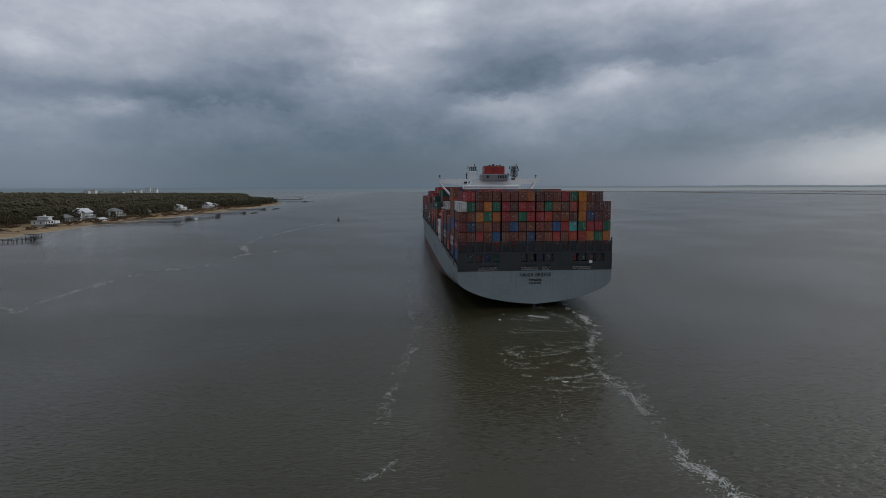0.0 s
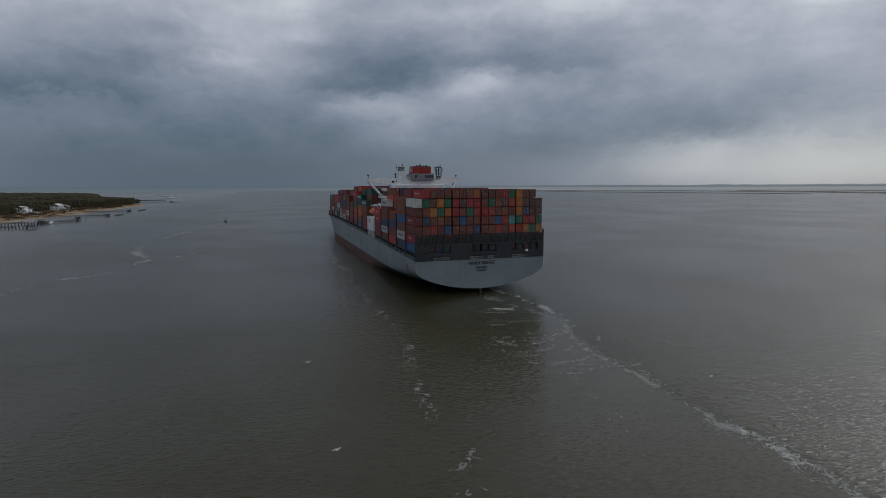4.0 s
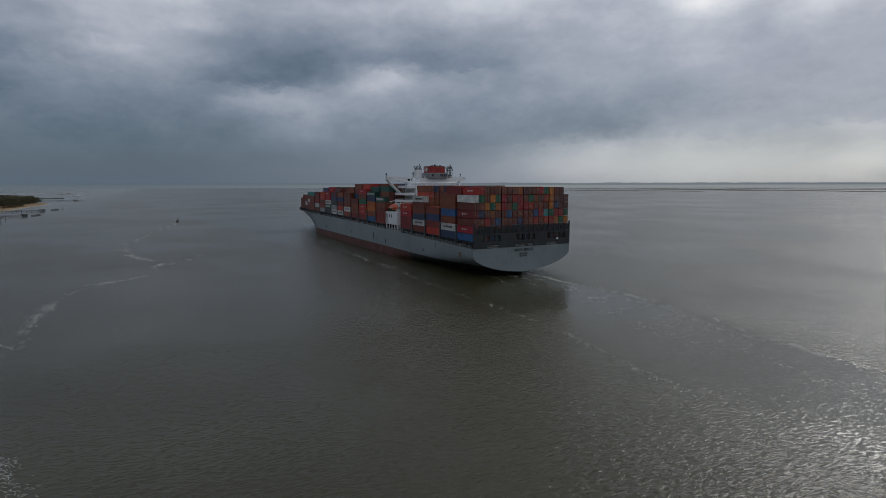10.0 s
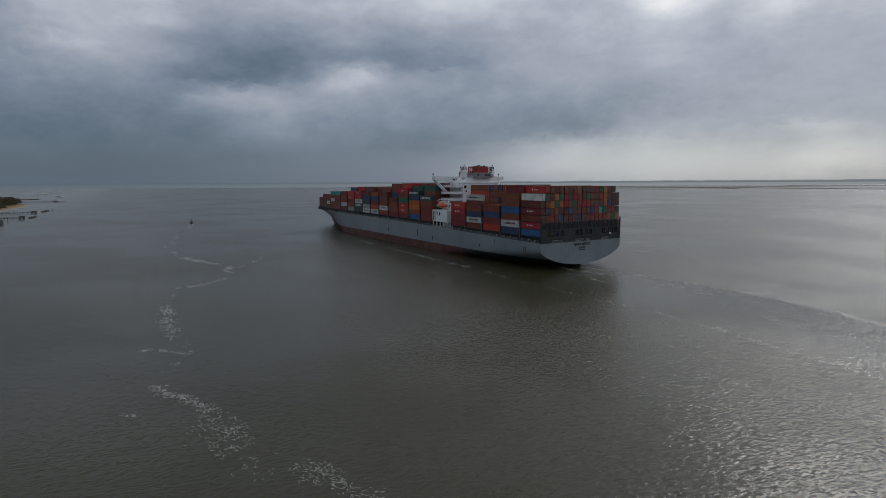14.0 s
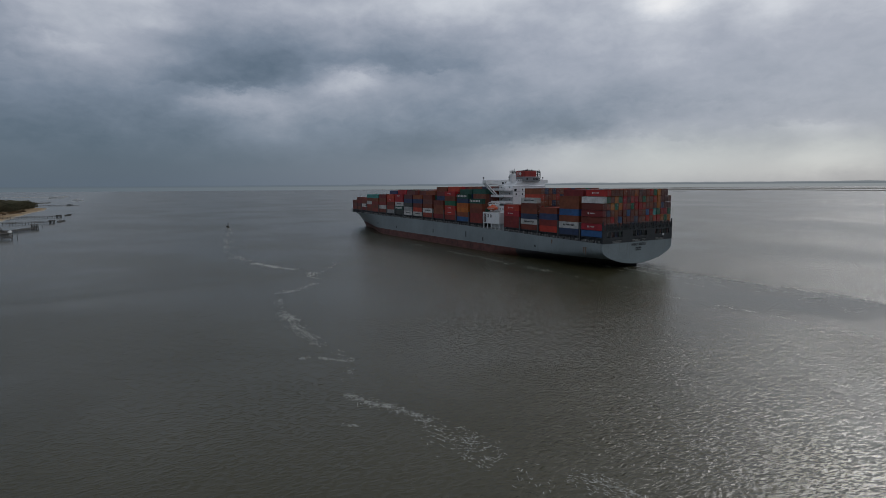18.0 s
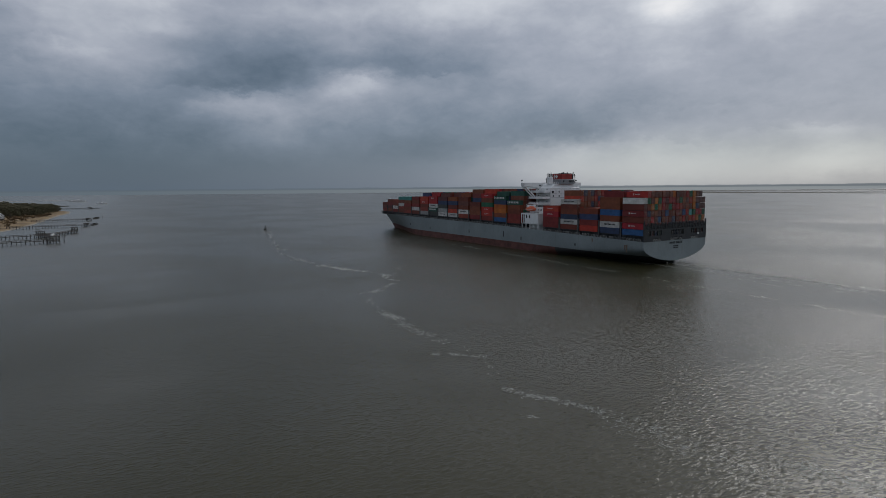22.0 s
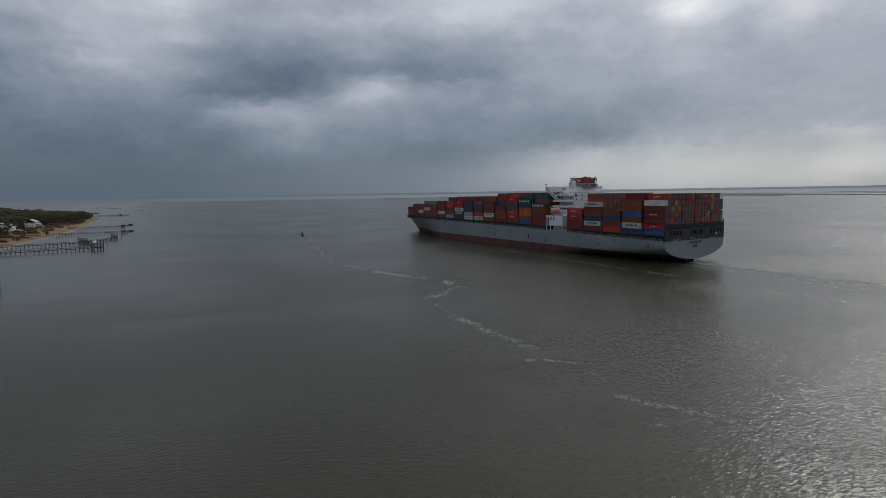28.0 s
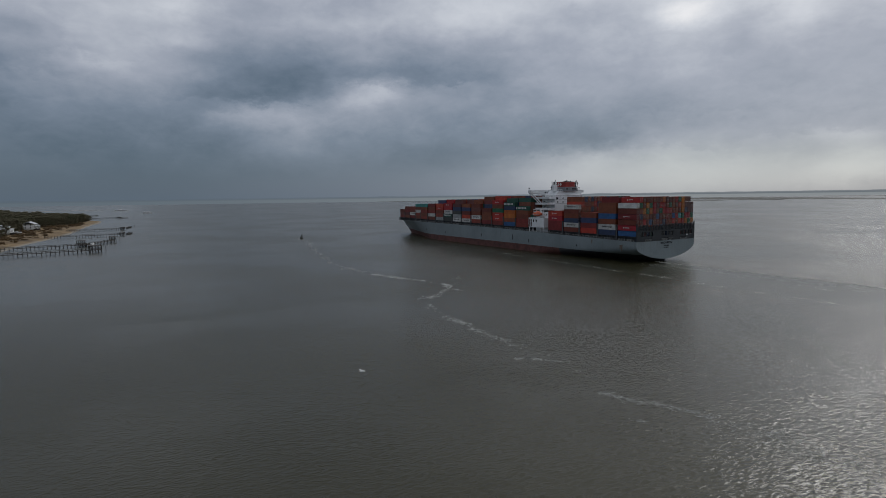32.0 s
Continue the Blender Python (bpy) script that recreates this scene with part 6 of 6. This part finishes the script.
for h in HOUSES:
    make_house_on_shore(*h)
make_pier(((-340, 214), (-294, 226), (-286, 236)), "dark timber pier with a railed platform at its end", roof=(-287, 236, 4.0))
make_pier(((-336, 402), (-264, 413)), "long weathered timber pier with a sheltered platform", roof=(-261, 414, 4.0))
make_pier(((-336, 463), (-271, 474), (-255, 516)), "weathered timber pier with a dog-leg and shelter", roof=(-255, 518, 2.6))
make_pier(((-316, 610), (-250, 614)), "weathered timber pier reaching off the grassy bank", roof=(-251, 614, 2.6), cover=1.4)
make_pier(((-312, 741), (-254, 745)), "far timber pier with a small shelter", roof=(-255, 745, 2.8), cover=1.4)
make_pier(((-360, 1262), (-272, 1272)), "distant dark timber pier beside the point", roof=(-278, 1272, 3.4), cover=1.4)
make_pier(((-275, 477), (-271, 486)), "short timber boat dock beside the pier", 3.4, roof=(-275, 478, 3.0))
make_pier(((-247, 634), (-244, 655)), "low timber dock off the end of a pier", 2.6, top=0.9, rails=False)
make_pier(((-251, 790), (-248, 818)), "low timber dock off the end of a pier", 2.6, top=0.9, rails=False)
make_pier(((-276, 1278), (-262, 1296)), "low timber dock off the end of a pier", 2.6, top=0.9, rails=False)
for x, y in ((-255, 420), (-250, 524), (-243, 820)):
    m = thing("mooring_pile", pose(x, y, -1.5), "lone dark timber mooring pile in the water", "pile", "mooring piles")
    part("shaft", Build().tube((0, 0, 0), (0.05, 0, 5.2), 0.2, 8, 0.17), PILE, m)
boat = make_boat("motor_boat", "small white motor boat on a lift at the pier", pose(-267.5, 481, 1.2, 0, 0, 70) @ Matrix.Scale(0.5, 4), 12.0, 0)


def far_block(x, y, w, d, top, label, floors):
    g = 4.0
    t = thing("apartment_building", pose(x, y, g), label, "building", "far buildings above the woods")
    part("wall", Build().slab(-w / 2, w / 2, -d / 2, d / 2, -1, top - g, 0.3), CLAP, t)
    part("roof", Build().slab(-w / 2 - 0.4, w / 2 + 0.4, -d / 2 - 0.4, d / 2 + 0.4, top - g, top - g + 0.9, 0.2), ROOF_GREY, t)
    for i in range(floors):
        for j in range(max(3, int(w / 7))):
            x0 = -w / 2 + (j + 0.3) * w / max(3, int(w / 7))
            z = top - g - 3.0 - i * 3.2
            part("window", Build().box(x0, x0 + 2.6, -d / 2 - 0.06, -d / 2 + 0.1, z, z + 1.6), GLASS, t)


far_block(-1179, 1960, 16, 18, 30, "pale apartment block rising over the woods", 4)
far_block(-1170, 1985, 22, 18, 31, "pale apartment block rising over the woods", 4)
far_block(-1121, 2000, 104, 18, 25, "long low white building among the trees", 1)
far_block(-1164, 2040, 14, 18, 27, "white apartment block behind the woods", 2)
far_block(-1257, 2480, 15, 18, 28, "distant pale block over the woods", 3)
far_block(-1239, 2500, 22, 18, 30, "distant pale block over the woods", 3)
far_block(-1207, 2520, 22, 18, 38, "distant white tower block over the woods", 5)
far_block(-1183, 2530, 26, 18, 35, "distant pale tower block over the woods", 4)
FERRY = make_boat("ferry", "white passenger ferry crossing the far water", pose(-470, 2290, 0), 52, 1)
LAUNCH = make_boat("launch", "white motor launch on the far water", pose(-375, 1800, 0), 27, 1)


def make_buoy():
    t = thing("channel_buoy", pose(-106.0, 454.0, 0, 0, 5, 0) @ Matrix.Scale(1.15, 4), "dark channel buoy leaning in the current", "buoy")
    part("float", Build().tube((0, 0, -0.5), (0, 0, 0.9), 1.25, 14, 1.1), PILE, t)
    b = Build()
    for i in range(4):
        a = i * math.pi / 2
        b.tube((0.9 * math.cos(a), 0.9 * math.sin(a), 0.9), (0.35 * math.cos(a), 0.35 * math.sin(a), 3.3), 0.09, 5)
    part("cage", b, PILE, t)
    part("dayboard", Build().box(-0.06, 0.06, -0.5, 0.5, 1.7, 3.2), PILE, t)
    part("lantern", Build().tube((0, 0, 3.3), (0, 0, 3.7), 0.2, 8), PILE, t)


make_buoy()


def make_gull(label, span):
    """A gull on spread wings: body along y, beak forward."""
    t = thing("gull", pose(0, 0, 5), label, "bird", "gulls")
    q = span / 1.2
    b = Build().ball((0, 0, 0), 0.09 * q, 0.24 * q, 0.085 * q, 10, 6)
    b.ball((0, 0.25 * q, 0.03 * q), 0.055 * q, 0.075 * q, 0.055 * q, 8, 6)
    part("body", b, GULL_WHITE, t, "", True)
    part("beak", Build().tube((0, 0.31 * q, 0.025 * q), (0, 0.38 * q, 0.015 * q), 0.018 * q, 6, 0.005 * q), GULL_BEAK, t)
    for e in (-1, 1):
        b = Build()
        top = [(0.05, 0.12, 0.03), (0.30, 0.16, 0.13), (0.60, 0.0, 0.07), (0.58, -0.06, 0.065), (0.30, 0.01, 0.125), (0.05, -0.08, 0.025)]
        b.v = [(e * x * q, y * q, (z + h) * q) for h in (0.012, -0.012) for x, y, z in top]
        b.f = [(0, 1, 4, 5), (1, 2, 3, 4), (6, 11, 10, 7), (7, 10, 9, 8)] + [(i, (i + 1) % 6, 6 + (i + 1) % 6, 6 + i) for i in range(6)]
        part("wing", b, GULL_WHITE, t)
    part("tail", Build().prism([(-0.03 * q, -0.2 * q), (0.03 * q, -0.2 * q), (0.08 * q, -0.36 * q), (-0.08 * q, -0.36 * q)], "z", -0.01 * q, 0.01 * q), GULL_WHITE, t)
    return t


GULL_WHITE = surface("gull_feathers", (0.70, 0.70, 0.69), 0.8, dark=0.8, light=1.05, coarse=3.0, fine=12.0)
GULL_BEAK = surface("gull_beak", (0.55, 0.33, 0.06), 0.5, dark=0.8, light=1.1, coarse=5.0, fine=20.0)
# flights: seconds, x, y, z
FLIGHTS = (
    (((0, -16.5, -33, 5), (0.9, -25.5, -31, 5), (3, -48, -38, 5), (8, -90, -170, 6), (32, -60, -520, 8)), "white gull gliding low over the ship's wake", 1.2),
    (((0, -13.8, -74, 5), (0.9, -13.6, -71.8, 5), (2.2, -9, -69.5, 5), (3.6, -2, -76, 5), (9, 60, -190, 6), (32, 220, -560, 8)), "white gull hanging low over the churned wake", 1.1),
    (((0, -98, -92, 5), (2.4, -74.6, -86.5, 5), (3.2, -66.6, -84.6, 5), (6, -42, -105, 5), (12, -20, -230, 6), (32, 60, -560, 8)), "white gull flying low across the brown water", 1.2),
    (((0, -60, -420, 14), (24, -120, -140, 20), (29, -150, -60, 20), (31.4, -200.4, 8.5, 20), (32, -211.5, 6.5, 20)), "white gull crossing over open water", 1.0),
)
GULLS = [(make_gull(label, span), rows) for rows, label, span in FLIGHTS]

# ---------------------------------------------------------------- what moves
def heading(rows, i):
    """The way a flight points at its row i, in degrees to the left of north."""
    a, b = (rows[i], rows[i + 1]) if i + 1 < len(rows) else (rows[i - 1], rows[i])
    return math.degrees(math.atan2(a[1] - b[1], b[2] - a[2]))


def motions():
    walk(SHIP, [(t, ship_pose(t)) for t in (0, 8, 16, 24, 32)])
    for name in ("wake_foam", "wash_foam", "side_foam"):
        walk(FOAMS[name], [(t, pose(0, STREAM * t, 0)) for t in (0, 16, 32)])
    walk(FOAMS["tide_foam_near"], [(t, pose(0, STREAM * (t - 20), 0)) for t in (0, 16, 32)])
    walk(FOAMS["tide_foam_far"], [(t, pose(0, 0.25 * (t - 20), 0)) for t in (0, 16, 32)])
    for gull, rows in GULLS:
        walk(gull, [(t, pose(x, y, z, 0, 0, heading(rows, i))) for i, (t, x, y, z) in enumerate(rows)])
    walk(FERRY, [(t, pose(-470 + 4.95 * t, 2290 + 1.0 * t, 0, 0, 0, 10)) for t in (0, 16, 32)])
    walk(LAUNCH, [(t, pose(-375 + 4.66 * t, 1790 - 0.5 * t, 0, 0, 0, -5)) for t in (0, 16, 32)])


motions()
